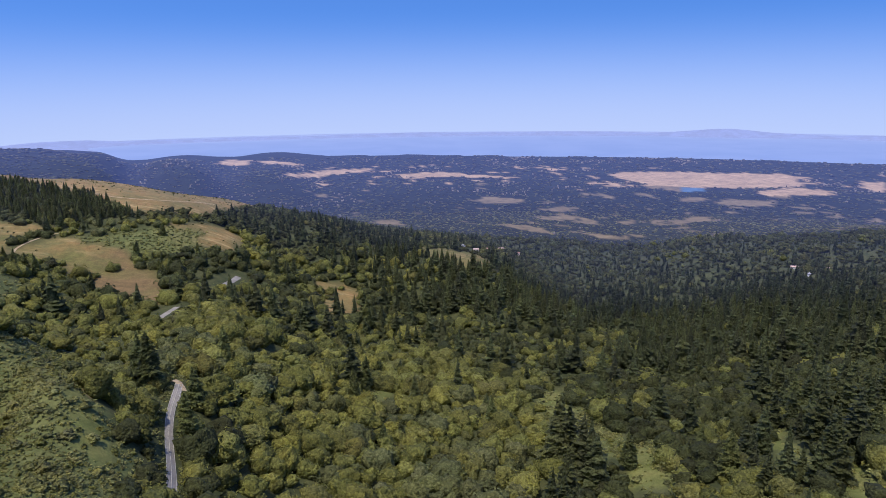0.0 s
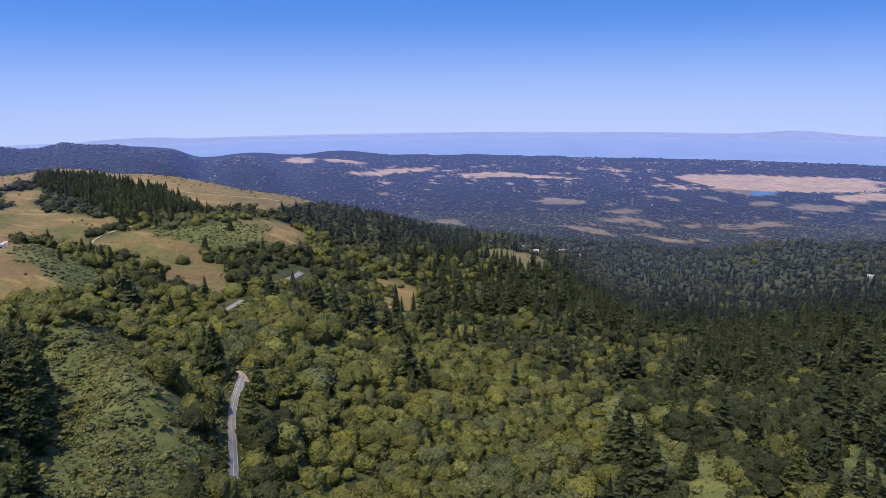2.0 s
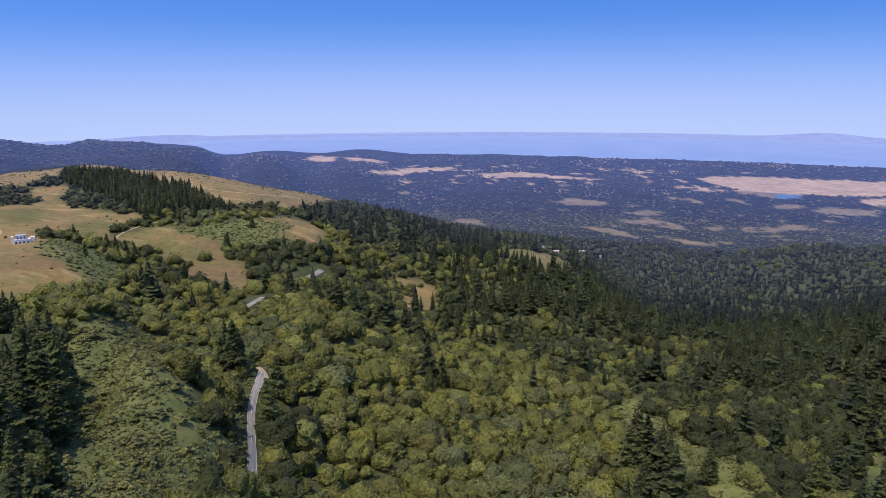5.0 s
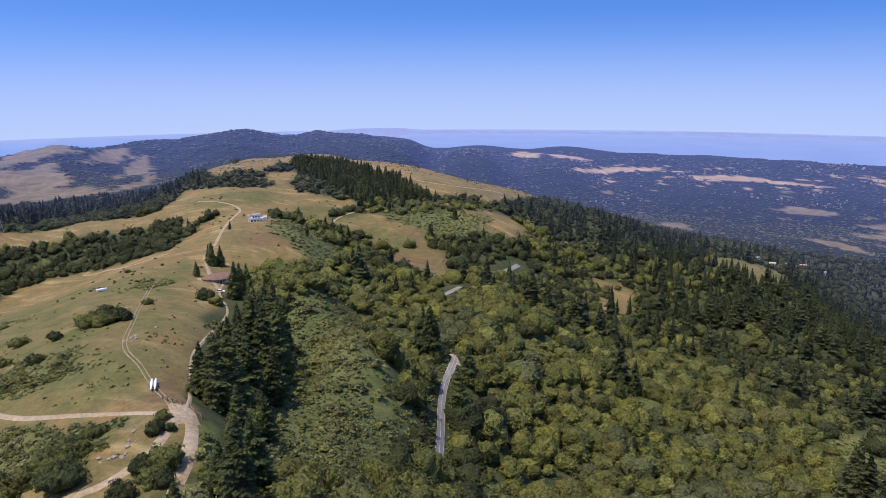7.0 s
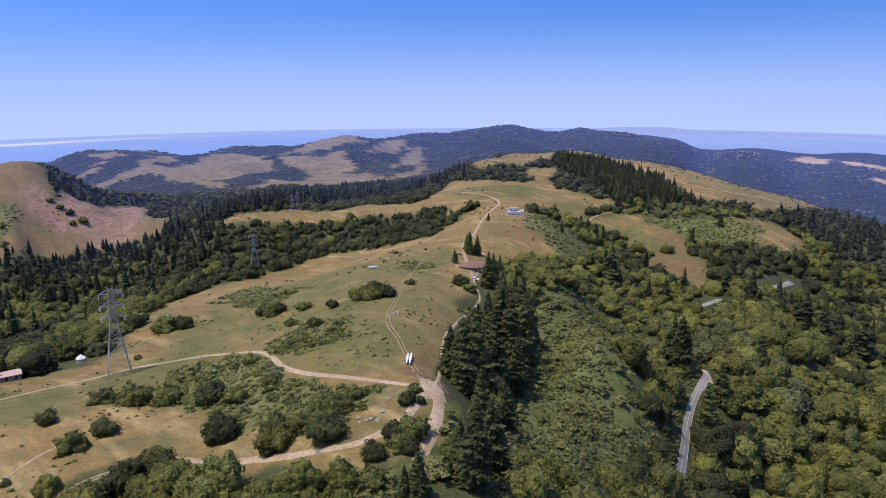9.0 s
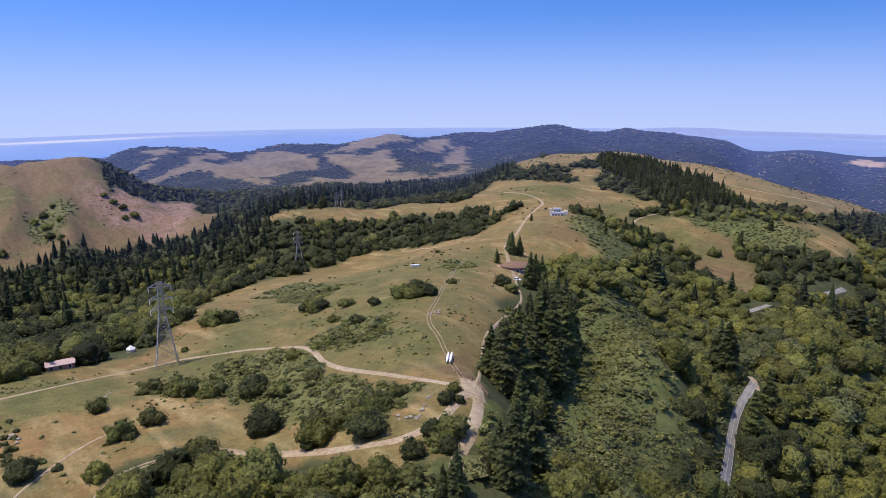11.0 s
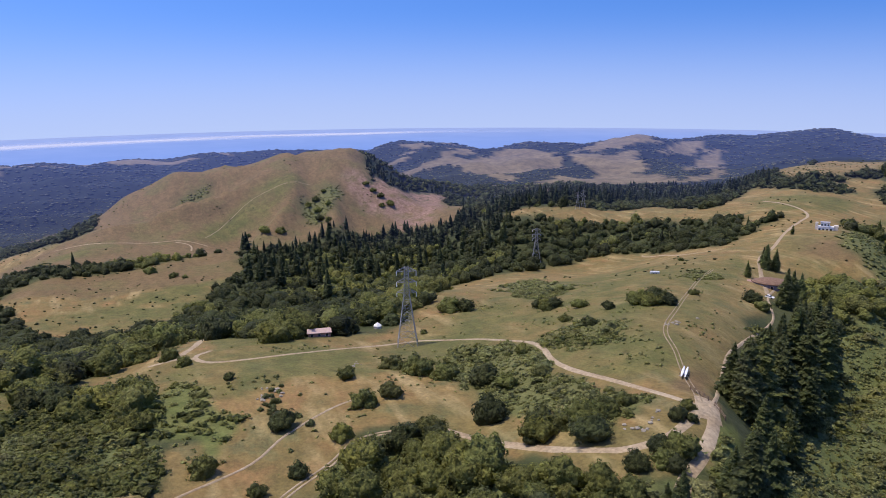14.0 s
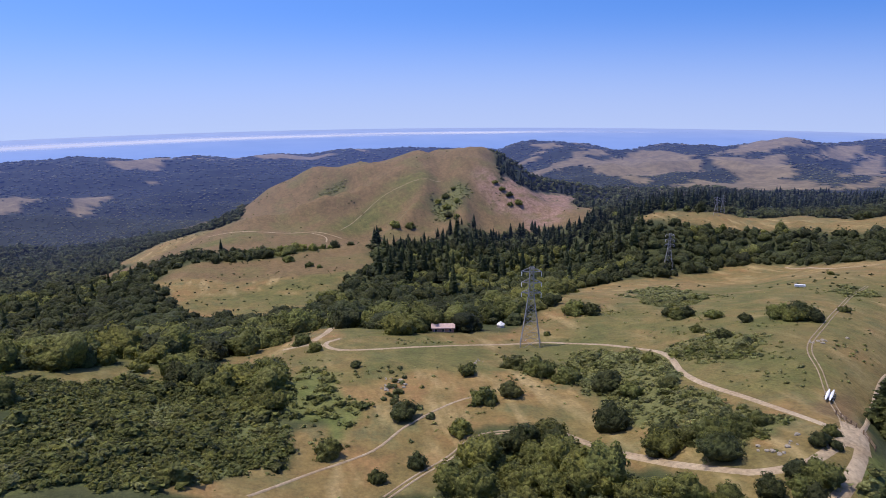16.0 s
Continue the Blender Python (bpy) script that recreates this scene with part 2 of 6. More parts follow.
# ---- what grows where: outlines in plan, metres, laid out to fit the camera's view ----
COVER = {
    "dry": {
        "dome": [(-865, -226), (-913, -151), (-1031, -68), (-1409, -67), (-1419, -3), (-1501, 163), (-1358, 257), (-1321, 372), (-1249, 368), (-989, 305), (-979, 345), (-1039, 432), (-933, 441), (-849, 385), (-883, 320), (-867, 230), (-834, 185), (-809, 125), (-797, 57), (-781, -48), (-824, -131), (-794, -185)],
        "brown_spur": [(-658, -123), (-722, -118), (-735, -60), (-744, 0), (-780, 40), (-812, 95), (-683, 80), (-597, 40), (-528, 12), (-478, -37), (-508, -66), (-564, -89)],
        "bench": [(-245, -95), (-250, -66), (-277, -40), (-318, -10), (-404, 13), (-309, 47), (-316, 104), (-331, 140), (-350, 168), (-394, 193), (-547, 215), (-559, 317), (-582, 407), (-542, 449), (-416, 424), (-171, 182), (-129, 133), (-112, 114), (-116, 100), (-124, 95), (-168, 72), (-178, 75), (-187, 53), (-156, 31), (-152, -35), (-165, -18), (-194, -5), (-199, 19), (-226, 14), (-257, -9), (-259, -37), (-230, -61), (-233, -91)],
        "ridge": [(-365, 146), (-541, 243), (-561, 316), (-566, 397), (-492, 430), (-407, 398), (-439, 471), (-465, 537), (-469, 487), (-508, 535), (-630, 523), (-723, 394), (-761, 406), (-745, 438), (-698, 579), (-599, 583), (-670, 714), (-557, 692), (-552, 773), (-491, 721), (-390, 699), (-406, 656), (-377, 584), (-437, 579), (-317, 449), (-288, 430), (-272, 433), (-302, 399), (-302, 375), (-242, 270), (-188, 202), (-138, 144), (-139, 127), (-166, 128), (-212, 123), (-287, 125), (-322, 116)],
        "back_hill": [(-1187, 1444), (-1350, 1769), (-967, 1492), (-810, 1434), (-586, 1294), (-349, 798), (-337, 771), (-405, 767), (-555, 898), (-616, 897), (-619, 766)],
        "back_knoll": [(-737, 815), (-695, 822), (-637, 788), (-642, 749)],
        "red_field": [(-385, 616), (-381, 665), (-349, 667), (-302, 649), (-254, 604), (-233, 574), (-219, 541), (-226, 521), (-252, 527), (-285, 559), (-337, 602), (-362, 600)],
        "red_field_top": [(-294, 721), (-268, 776), (-252, 791), (-222, 783), (-208, 685), (-238, 693), (-257, 658)],
        "meadow": [(-139, 716), (-112, 734), (-82, 707), (-83, 641), (-107, 594), (-113, 646)],
        "far_meadow": [(-46, 948), (-3, 938), (60, 963), (60, 850), (30, 806), (-3, 842)],
        "back_ridge": [(-952, 1525), (-845, 1463), (-585, 1249), (-516, 1416), (-492, 1777), (-294, 1126), (-284, 810), (-326, 759), (-413, 788), (-565, 902)],
        "dome_skirt": [(-941, -222), (-1051, -181), (-1040, -122), (-922, -32), (-927, 57), (-933, 122), (-850, 95), (-801, -1), (-789, -52), (-813, -115), (-882, -177)],
        "slope_clearing": [(-191, 297), (-189, 318), (-147, 272), (-138, 250), (-148, 247)],
        "rim_knoll": [(-1132, 1184), (-1146, 1306), (-1120, 1328), (-646, 801), (-662, 767)],
        "rim_field": [(-579, 751), (-601, 797), (-576, 840), (-545, 784), (-552, 752)],
        "bare_slope": [(-195, 305), (-180, 297), (-151, 248), (-178, 280)],
    },
    "far_dry": {
        "dome_foot": [(-1260, -210), (-1290, -130), (-1330, -60), (-1400, -80), (-1380, -170)],
        "west_pasture": [(-2505, -566), (-2703, -486), (-2688, -375), (-2470, -396), (-2390, -495)],
        "west_pasture_upper": [(-3430, -240), (-3326, -16), (-2898, 203), (-2801, 153), (-2705, -93)],
        "hill_face": [(-1629, 1057), (-1588, 1125), (-1534, 1163), (-1633, 1280), (-1262, 1032), (-1267, 961), (-1240, 893), (-1473, 998)],
        "hill_wedge": [(-1268, 1134), (-1591, 1501), (-1741, 1701), (-1518, 1515), (-1280, 1249), (-1197, 1104), (-1159, 1045)],
        "hill_upper": [(-1578, 1331), (-1868, 1667), (-1877, 1756), (-1792, 1689), (-1562, 1396), (-1525, 1297)],
        "near_roll": [(-1141, 637), (-1220, 755), (-1276, 903), (-1270, 996), (-1191, 1014), (-1049, 938), (-1184, 1174), (-1040, 1031), (-1028, 949), (-1066, 865), (-1076, 762), (-1044, 659), (-1057, 601), (-1175, 632)],
        "knob": [(-1217, 593), (-1227, 628), (-1197, 650), (-1141, 637), (-1121, 603), (-1173, 582)],
        "left_roll": [(-1744, 785), (-1736, 832), (-1595, 876), (-1649, 968), (-1640, 1037), (-1471, 954), (-1440, 869), (-1446, 779), (-1501, 718), (-1632, 734)],
        "hazy_roll": [(-1969, 1083), (-1779, 1175), (-1646, 1125), (-1694, 1022), (-1761, 862)],
        "pasture_c": [(-1744, 1168), (-2097, 1564), (-1960, 1557), (-1866, 1556), (-1712, 1319), (-1684, 1277), (-1629, 1136)],
        "pasture_d": [(-1245, 1115), (-1732, 1659), (-1531, 1520), (-1227, 1152)],
        "pasture_f": [(-1770, 704), (-1744, 815), (-1576, 783), (-1662, 903), (-1633, 969), (-1430, 808), (-1604, 765), (-1635, 674)],
        "pasture_g": [(-1948, -603), (-1978, -532), (-1952, -433), (-1906, -437), (-1698, -449), (-1910, -529)],
        "tan_hill": [(605, 2600), (744, 2677), (937, 2641), (1124, 2559), (1226, 2566), (1260, 2473), (1149, 2238), (989, 2206), (902, 2225), (824, 2223), (718, 2139), (664, 2238), (650, 2388)],
        "tan_b": [(988, 2168), (1130, 2212), (1191, 2150), (1141, 2049), (1049, 2062), (975, 2010), (939, 2027)],
        "tan_c": [(736, 1942), (853, 1990), (925, 1951), (878, 1862), (764, 1875)],
        "tan_d": [(665, 1995), (748, 2035), (774, 1985), (675, 1922)],
        "tan_e": [(502, 1546), (592, 1661), (641, 1654), (619, 1579), (558, 1520), (507, 1495)],
        "tan_f": [(469, 1207), (525, 1334), (534, 1292), (478, 1176)],
        "tan_g": [(1378, 2302), (1481, 2351), (1327, 2100), (1291, 2139)],
        "tan_h": [(985, 1626), (1085, 1705), (1032, 1618), (968, 1580)],
        "tan_i": [(924, 1667), (992, 1745), (987, 1693), (928, 1629)],
        "tan_j": [(76, 2010), (144, 2070), (247, 2016), (226, 1931), (134, 1930)],
        "tan_k": [(-554, 2518), (-477, 2843), (-293, 2885), (-273, 2792), (-414, 2750), (-520, 2429)],
        "tan_l": [(-190, 2689), (17, 2712), (90, 2640), (288, 2542), (263, 2512), (79, 2557), (-146, 2589)],
        "tan_m": [(246, 1801), (342, 1864), (358, 1828), (325, 1770), (260, 1764)],
        "tan_n": [(216, 1669), (313, 1701), (330, 1650), (293, 1592), (233, 1577)],
        "tan_o": [(119, 1522), (161, 1526), (238, 1408), (215, 1385), (153, 1449)],
        "tan_p": [(-159, 1592), (-118, 1634), (-83, 1556), (-91, 1483), (-138, 1474)],
        "tan_q": [(-834, 3157), (-694, 3029), (-596, 2980), (-598, 2861), (-701, 2876)],
        "tan_r": [(-984, 3074), (-972, 3288), (-859, 3204), (-812, 2981)],
        "tan_s": [(320, 1597), (354, 1634), (349, 1565), (314, 1502)],
    },
    "lake": {
        "reservoir": [(759, 2253), (824, 2223), (805, 2160), (751, 2123), (725, 2150)],
    },
    "scar": {
        "quarry": [(-1028, 272), (-1022, 288), (-996, 312), (-1056, 378), (-1089, 440), (-1049, 453), (-881, 369), (-879, 323), (-891, 311), (-918, 324), (-928, 299), (-942, 282)],
    },
    "olive": {
        "bench_left": [(-469, 37), (-305, 58), (-269, 86), (-229, 69), (-246, 41), (-248, 17)],
        "dome_hollow": [(-905, 10), (-950, 66), (-1010, 130), (-1050, 200), (-1010, 215), (-950, 150), (-915, 80)],
        "dome_foot_slope": [(-880, -110), (-895, -60), (-900, -10), (-880, -20), (-850, -60), (-850, -120)],
        "bench_wide": [(-252, 38), (-274, 90), (-342, 164), (-495, 358), (-341, 315), (-244, 234), (-182, 168), (-160, 141), (-170, 132), (-193, 130), (-246, 129), (-252, 83)],
        "far_meadow_floor": [(-50, 960), (-3, 949), (66, 988), (63, 852), (30, 799), (-3, 836)],
        "bench_meadow": [(-342, 164), (-354, 256), (-244, 210), (-195, 166), (-152, 138), (-170, 132), (-193, 130), (-241, 149), (-287, 138)],
        "west_strip": [(-254, -98), (-277, -40), (-256, -37), (-230, -61), (-233, -91)],
        "spur_foot": [(-587, -84), (-628, -17), (-670, 69), (-539, 19), (-515, -48)],
        "bench_low": [(-278, -9), (-264, 53), (-275, 98), (-240, 116), (-224, 87), (-242, 58), (-231, 18)],
        "ridge_west": [(-351, 246), (-362, 301), (-349, 342), (-368, 395), (-214, 211), (-178, 159), (-183, 153), (-228, 169)],
        "east_field": [(-365, 616), (-337, 645), (-283, 621), (-284, 591), (-330, 599)],
        "saddle": [(-446, 657), (-391, 701), (-405, 654), (-392, 597), (-417, 553)],
        "terrace": [(-591, 631), (-535, 665), (-519, 717), (-469, 620), (-489, 556)],
    },
    "green": {
        "swath_lawn": [(97, 352), (109, 346), (107, 320), (94, 322)],
        "valley_lawn": [(184, 380), (189, 365), (180, 318), (177, 299), (169, 284), (165, 308), (170, 346)],
        "bench_lawn": [(-257, 0), (-253, 9), (-236, 16), (-213, 19), (-198, 13), (-202, 2), (-204, -2)],
        "slope_grass": [(-150, 252), (-150, 264), (-141, 256), (-131, 246), (-121, 229), (-126, 224), (-138, 235)],
        "fork_grass": [(-128, 131), (-130, 140), (-123, 137), (-113, 124), (-108, 114), (-110, 111)],
        "bench_green": [(-216, 14), (-217, 21), (-200, 23), (-191, 17), (-198, 11)],
        "glade": [(-54, 428), (-37, 448), (-35, 414), (-47, 397)],
        "glade_low": [(100, 354), (111, 337), (107, 303), (91, 310)],
        "glade_right": [(181, 295), (196, 284), (167, 239), (164, 248)],
        "glade_path": [(186, 382), (184, 352), (175, 309), (163, 302), (170, 344)],
        "glade_small": [(66, 457), (85, 464), (79, 417), (66, 416)],
    },
    "shrub": {
        "grove_floor": [(-150, 30), (-169, 44), (-180, 58), (-176, 70), (-158, 73), (-146, 80), (-128, 85), (-117, 94), (-108, 98), (-96, 94), (-125, 60)],
        "valley_swath": [(58, 455), (74, 460), (88, 431), (102, 384), (115, 355), (115, 318), (112, 299), (96, 307), (94, 340), (80, 374), (67, 412)],
        "near_scrub": [(-131, 88), (-119, 96), (-108, 107), (-107, 115), (-96, 123), (-92, 118), (-122, 82)],
        "chaparral": [(-230, -90), (-250, -36), (-230, -14), (-198, -4), (-172, -8), (-152, -35), (-151, -63)],
        "east_shrub": [(-213, 290), (-222, 381), (-144, 263), (-132, 262), (-116, 236), (-103, 195), (-98, 146), (-94, 120), (-132, 165), (-174, 237)],
        "green_hill": [(-349, 667), (-294, 721), (-255, 741), (-238, 667), (-266, 633), (-302, 649)],
        "thicket": [(-244, 111), (-241, 134), (-219, 129), (-180, 124), (-147, 125), (-146, 114), (-137, 108), (-145, 98), (-161, 99), (-178, 91), (-202, 99), (-217, 93)],
        "shrub_strip": [(-237, 141), (-237, 163), (-220, 178), (-198, 152), (-201, 135)],
        "west_gully": [(-230, 3), (-199, -5), (-208, -12), (-230, -16)],
        "crest_scrub": [(-352, 461), (-386, 541), (-333, 509), (-305, 503), (-268, 428), (-293, 430), (-312, 426)],
        "bench_scrub": [(-416, 220), (-477, 259), (-471, 288), (-359, 244), (-323, 211), (-327, 197), (-360, 198)],
        "upper_scrub": [(-318, 290), (-334, 316), (-307, 308), (-286, 279), (-288, 267)],
        "dome_gully": [(-966, 198), (-1007, 241), (-982, 260), (-925, 237), (-889, 205), (-899, 192)],
        "dome_shrub": [(-1073, 30), (-1094, 92), (-1083, 95), (-1052, 45)],
        "knoll_thicket": [(-268, 124), (-239, 139), (-195, 127), (-150, 125), (-137, 111), (-156, 102), (-196, 100), (-241, 104)],
    },
    "grove": {
        "road_grove": [(-150, 30), (-169, 44), (-180, 58), (-176, 70), (-158, 73), (-146, 80), (-128, 85), (-117, 94), (-108, 98), (-96, 94), (-125, 60)],
    },
    "stand": {
        "back_stand": [(-624, 896), (-605, 916), (-546, 910), (-445, 833), (-371, 782), (-337, 763), (-340, 731), (-374, 706), (-406, 706), (-462, 751), (-519, 790), (-575, 826)],
    },
    "mixed_wood": {
        "valley_firs": [(-251, 873), (-189, 1045), (-100, 1467), (-19, 943), (54, 867), (180, 1006), (173, 748), (60, 625), (-61, 694), (-90, 749), (-178, 824)],
        "valley_far": [(-60, 1150), (243, 1063), (400, 960), (556, 865), (700, 1000), (600, 1150), (300, 1320), (0, 1330)],
        "hollow_mix": [(-808, 99), (-869, 227), (-830, 352), (-650, 370), (-607, 319), (-660, 260), (-640, 171), (-608, 74)],
        "hollow_firs": [(-878, 106), (-879, 233), (-877, 415), (-817, 426), (-687, 366), (-649, 322), (-673, 258), (-741, 242), (-802, 164)],
    },
    "conifer": {
        "valley_stand": [(190, 395), (240, 430), (281, 422), (222, 318), (195, 312), (180, 335)],
        "lawn_firs": [(165, 340), (187, 307), (161, 257), (133, 274)],
        "valley_belt": [(-60, 1150), (-19, 943), (90, 945), (243, 1063), (332, 961), (440, 973), (556, 865), (329, 498), (270, 514), (186, 702), (93, 631), (19, 662), (-48, 667), (-94, 787)],
        "valley_clump": [(221, 464), (281, 422), (209, 308), (180, 335)],
        "slope_stand": [(56, 368), (83, 411), (99, 389), (79, 326), (55, 323)],
        "terrace_firs": [(-744, 390), (-1085, 592), (-1023, 848), (-974, 1021), (-674, 752), (-699, 722), (-825, 684), (-742, 486)],
        "spur_firs": [(132, 564), (322, 826), (427, 805), (510, 782), (331, 497), (245, 558), (177, 499)],
        "dome_firs": [(-1060, 313), (-1106, 360), (-1111, 472), (-1083, 511), (-1048, 436), (-983, 320)],
        "crest_stand_front": [(-108, 115), (-125, 141), (-144, 180), (-117, 150), (-98, 123), (-100, 107)],
        "crest_stand": [(-200, 214), (-254, 296), (-223, 298), (-181, 249), (-144, 184), (-130, 140)],
    },
    "brown": {
        "dome_grass": [(-865, -226), (-913, -151), (-1031, -68), (-1409, -67), (-1419, -3), (-1501, 163), (-1358, 257), (-1321, 372), (-1249, 368), (-989, 305), (-979, 345), (-1039, 432), (-933, 441), (-849, 385), (-883, 320), (-867, 230), (-834, 185), (-809, 125), (-797, 57), (-781, -48), (-824, -131), (-794, -185)],
        "red_slope": [(-285, 559), (-337, 602), (-302, 649), (-254, 604), (-233, 574), (-219, 541), (-226, 521), (-252, 527)],
        "bare_bank": [(-152, 139), (-174, 166), (-160, 163), (-133, 138), (-131, 127)],
        "red_brow": [(-371, 442), (-333, 450), (-315, 455), (-299, 440), (-310, 415), (-343, 416)],
        "brown_spur_grass": [(-669, -126), (-728, -118), (-744, 0), (-790, 60), (-812, 95), (-683, 80), (-640, 20), (-655, -60)],
    },
}


def inside(x, y, poly):
    hit = np.zeros(np.shape(x), bool)
    for (x0, y0), (x1, y1) in zip(poly, poly[1:] + poly[:1]):
        if y0 == y1:
            continue
        hit ^= ((y0 > y) != (y1 > y)) & (x < (x1 - x0) * (y - y0) / (y1 - y0) + x0)
    return hit


def cover(x, y, kind, fray=5.0):
    """Whether a kind of cover grows at x, y; its edges are frayed."""
    x, y = np.asarray(x, float), np.asarray(y, float)
    u = x + fray * ripple(x, y, 5, 16) + 0.6 * fray * ripple(x, y, 6, 6)
    v = y + fray * ripple(x, y, 7, 16) + 0.6 * fray * ripple(x, y, 8, 6)
    got = np.zeros(x.shape, bool)
    for poly in COVER[kind].values():
        got |= inside(u, v, poly)
    if kind == "far_dry":
        # pastures between the woods of the western hills, small fields on the plain
        a, r = np.degrees(np.arctan2(-x, y)), np.hypot(x, y)
        west = 0.55 * ripple(u, v, 81, 160) + 0.5 * ripple(u, v, 82, 62)
        got |= (a > 46) & (a < 78) & (r > 1240) & (r < 2900) & (west > 0.27 + 0.5 * np.clip((56 - a) / 10, 0, 1))
        got |= (a > 78) & (r > 1600) & (west > 0.5)
        small = 0.5 * ripple(u, 0.5 * v, 83, 60) + 0.5 * ripple(u, v, 84, 26)
        got |= (a < 12) & (r > 1400) & (r < 3000) & (small > 0.47)
    return got


# ---- materials ----
def material(name, rough=0.8):
    m = bpy.data.materials.new(name)
    m.use_nodes = True
    b = m.node_tree.nodes["Principled BSDF"]
    b.inputs["Roughness"].default_value = rough
    b.inputs["Specular IOR Level"].default_value = 0.2
    return m, m.node_tree.nodes, m.node_tree.links, b


def speckle(n, l, scale, detail=3.0, rough=0.6):
    """Noise at real-world size, in turns per metre."""
    tex = n.new("ShaderNodeTexNoise")
    tex.inputs["Scale"].default_value = scale
    tex.inputs["Detail"].default_value = detail
    tex.inputs["Roughness"].default_value = rough
    geo = n.new("ShaderNodeNewGeometry")
    l.new(geo.outputs["Position"], tex.inputs["Vector"])
    return tex.outputs["Fac"]


def spread(n, l, fac, lo, hi, to_lo=0.0, to_hi=1.0):
    m = n.new("ShaderNodeMapRange")
    for k, v in (("From Min", lo), ("From Max", hi), ("To Min", to_lo), ("To Max", to_hi)):
        m.inputs[k].default_value = v
    l.new(fac, m.inputs["Value"])
    return m.outputs["Result"]


def mixed(n, l, fac, a, b):
    m = n.new("ShaderNodeMix")
    m.data_type = "RGBA"
    if isinstance(fac, float):
        m.inputs["Factor"].default_value = fac
    else:
        l.new(fac, m.inputs["Factor"])
    for k, v in ((6, a), (7, b)):
        if isinstance(v, tuple):
            m.inputs[k].default_value = (*v, 1)
        else:
            l.new(v, m.inputs[k])
    return m.outputs[2]


def product(n, l, a, b):
    m = n.new("ShaderNodeMath")
    m.operation = "MULTIPLY"
    l.new(a, m.inputs[0])
    if isinstance(b, float):
        m.inputs[1].default_value = b
    else:
        l.new(b, m.inputs[1])
    return m.outputs[0]


def bumped(n, l, b, fac, strength, distance):
    m = n.new("ShaderNodeBump")
    m.inputs["Strength"].default_value, m.inputs["Distance"].default_value = strength, distance
    l.new(fac, m.inputs["Height"])
    l.new(m.outputs["Normal"], b.inputs["Normal"])


def two_tone(name, a, b, scale, rough=0.8, grain=None, bump=0.0):
    """A surface between two colours, with coarse and fine variation."""
    m, n, l, bs = material(name, rough)
    coarse = spread(n, l, speckle(n, l, scale), 0.35, 0.65)
    col = mixed(n, l, coarse, a, b)
    if grain:
        fine = spread(n, l, speckle(n, l, grain, 4.0), 0.3, 0.7, 0.7, 1.25)
        mul = n.new("ShaderNodeVectorMath")
        mul.operation = "SCALE"
        l.new(col, mul.inputs[0])
        l.new(fine, mul.inputs["Scale"])
        col = mul.outputs[0]
        if bump:
            bumped(n, l, bs, fine, 0.6, bump)
    l.new(col, bs.inputs["Base Color"])
    return m


def scaled(n, l, col, fac):
    mul = n.new("ShaderNodeVectorMath")
    mul.operation = "SCALE"
    l.new(col, mul.inputs[0])
    if isinstance(fac, float):
        mul.inputs["Scale"].default_value = fac
    else:
        l.new(fac, mul.inputs["Scale"])
    return mul.outputs[0]


def attr(n, name):
    a = n.new("ShaderNodeAttribute")
    a.attribute_name = name
    return a.outputs["Fac"]


def sum_of(n, l, a, b, how="ADD"):
    m = n.new("ShaderNodeMath")
    m.operation = how
    for k, v in ((0, a), (1, b)):
        if isinstance(v, float):
            m.inputs[k].default_value = v
        elif v is not None:
            l.new(v, m.inputs[k])
    return m.outputs[0]


def tree_tone(n, l, times):
    """A number from 0 to 1 that is one tree's own."""
    one = sum_of(n, l, attr(n, "tone"), n.new("ShaderNodeObjectInfo").outputs["Random"])
    return sum_of(n, l, product(n, l, one, times), None, "FRACT")


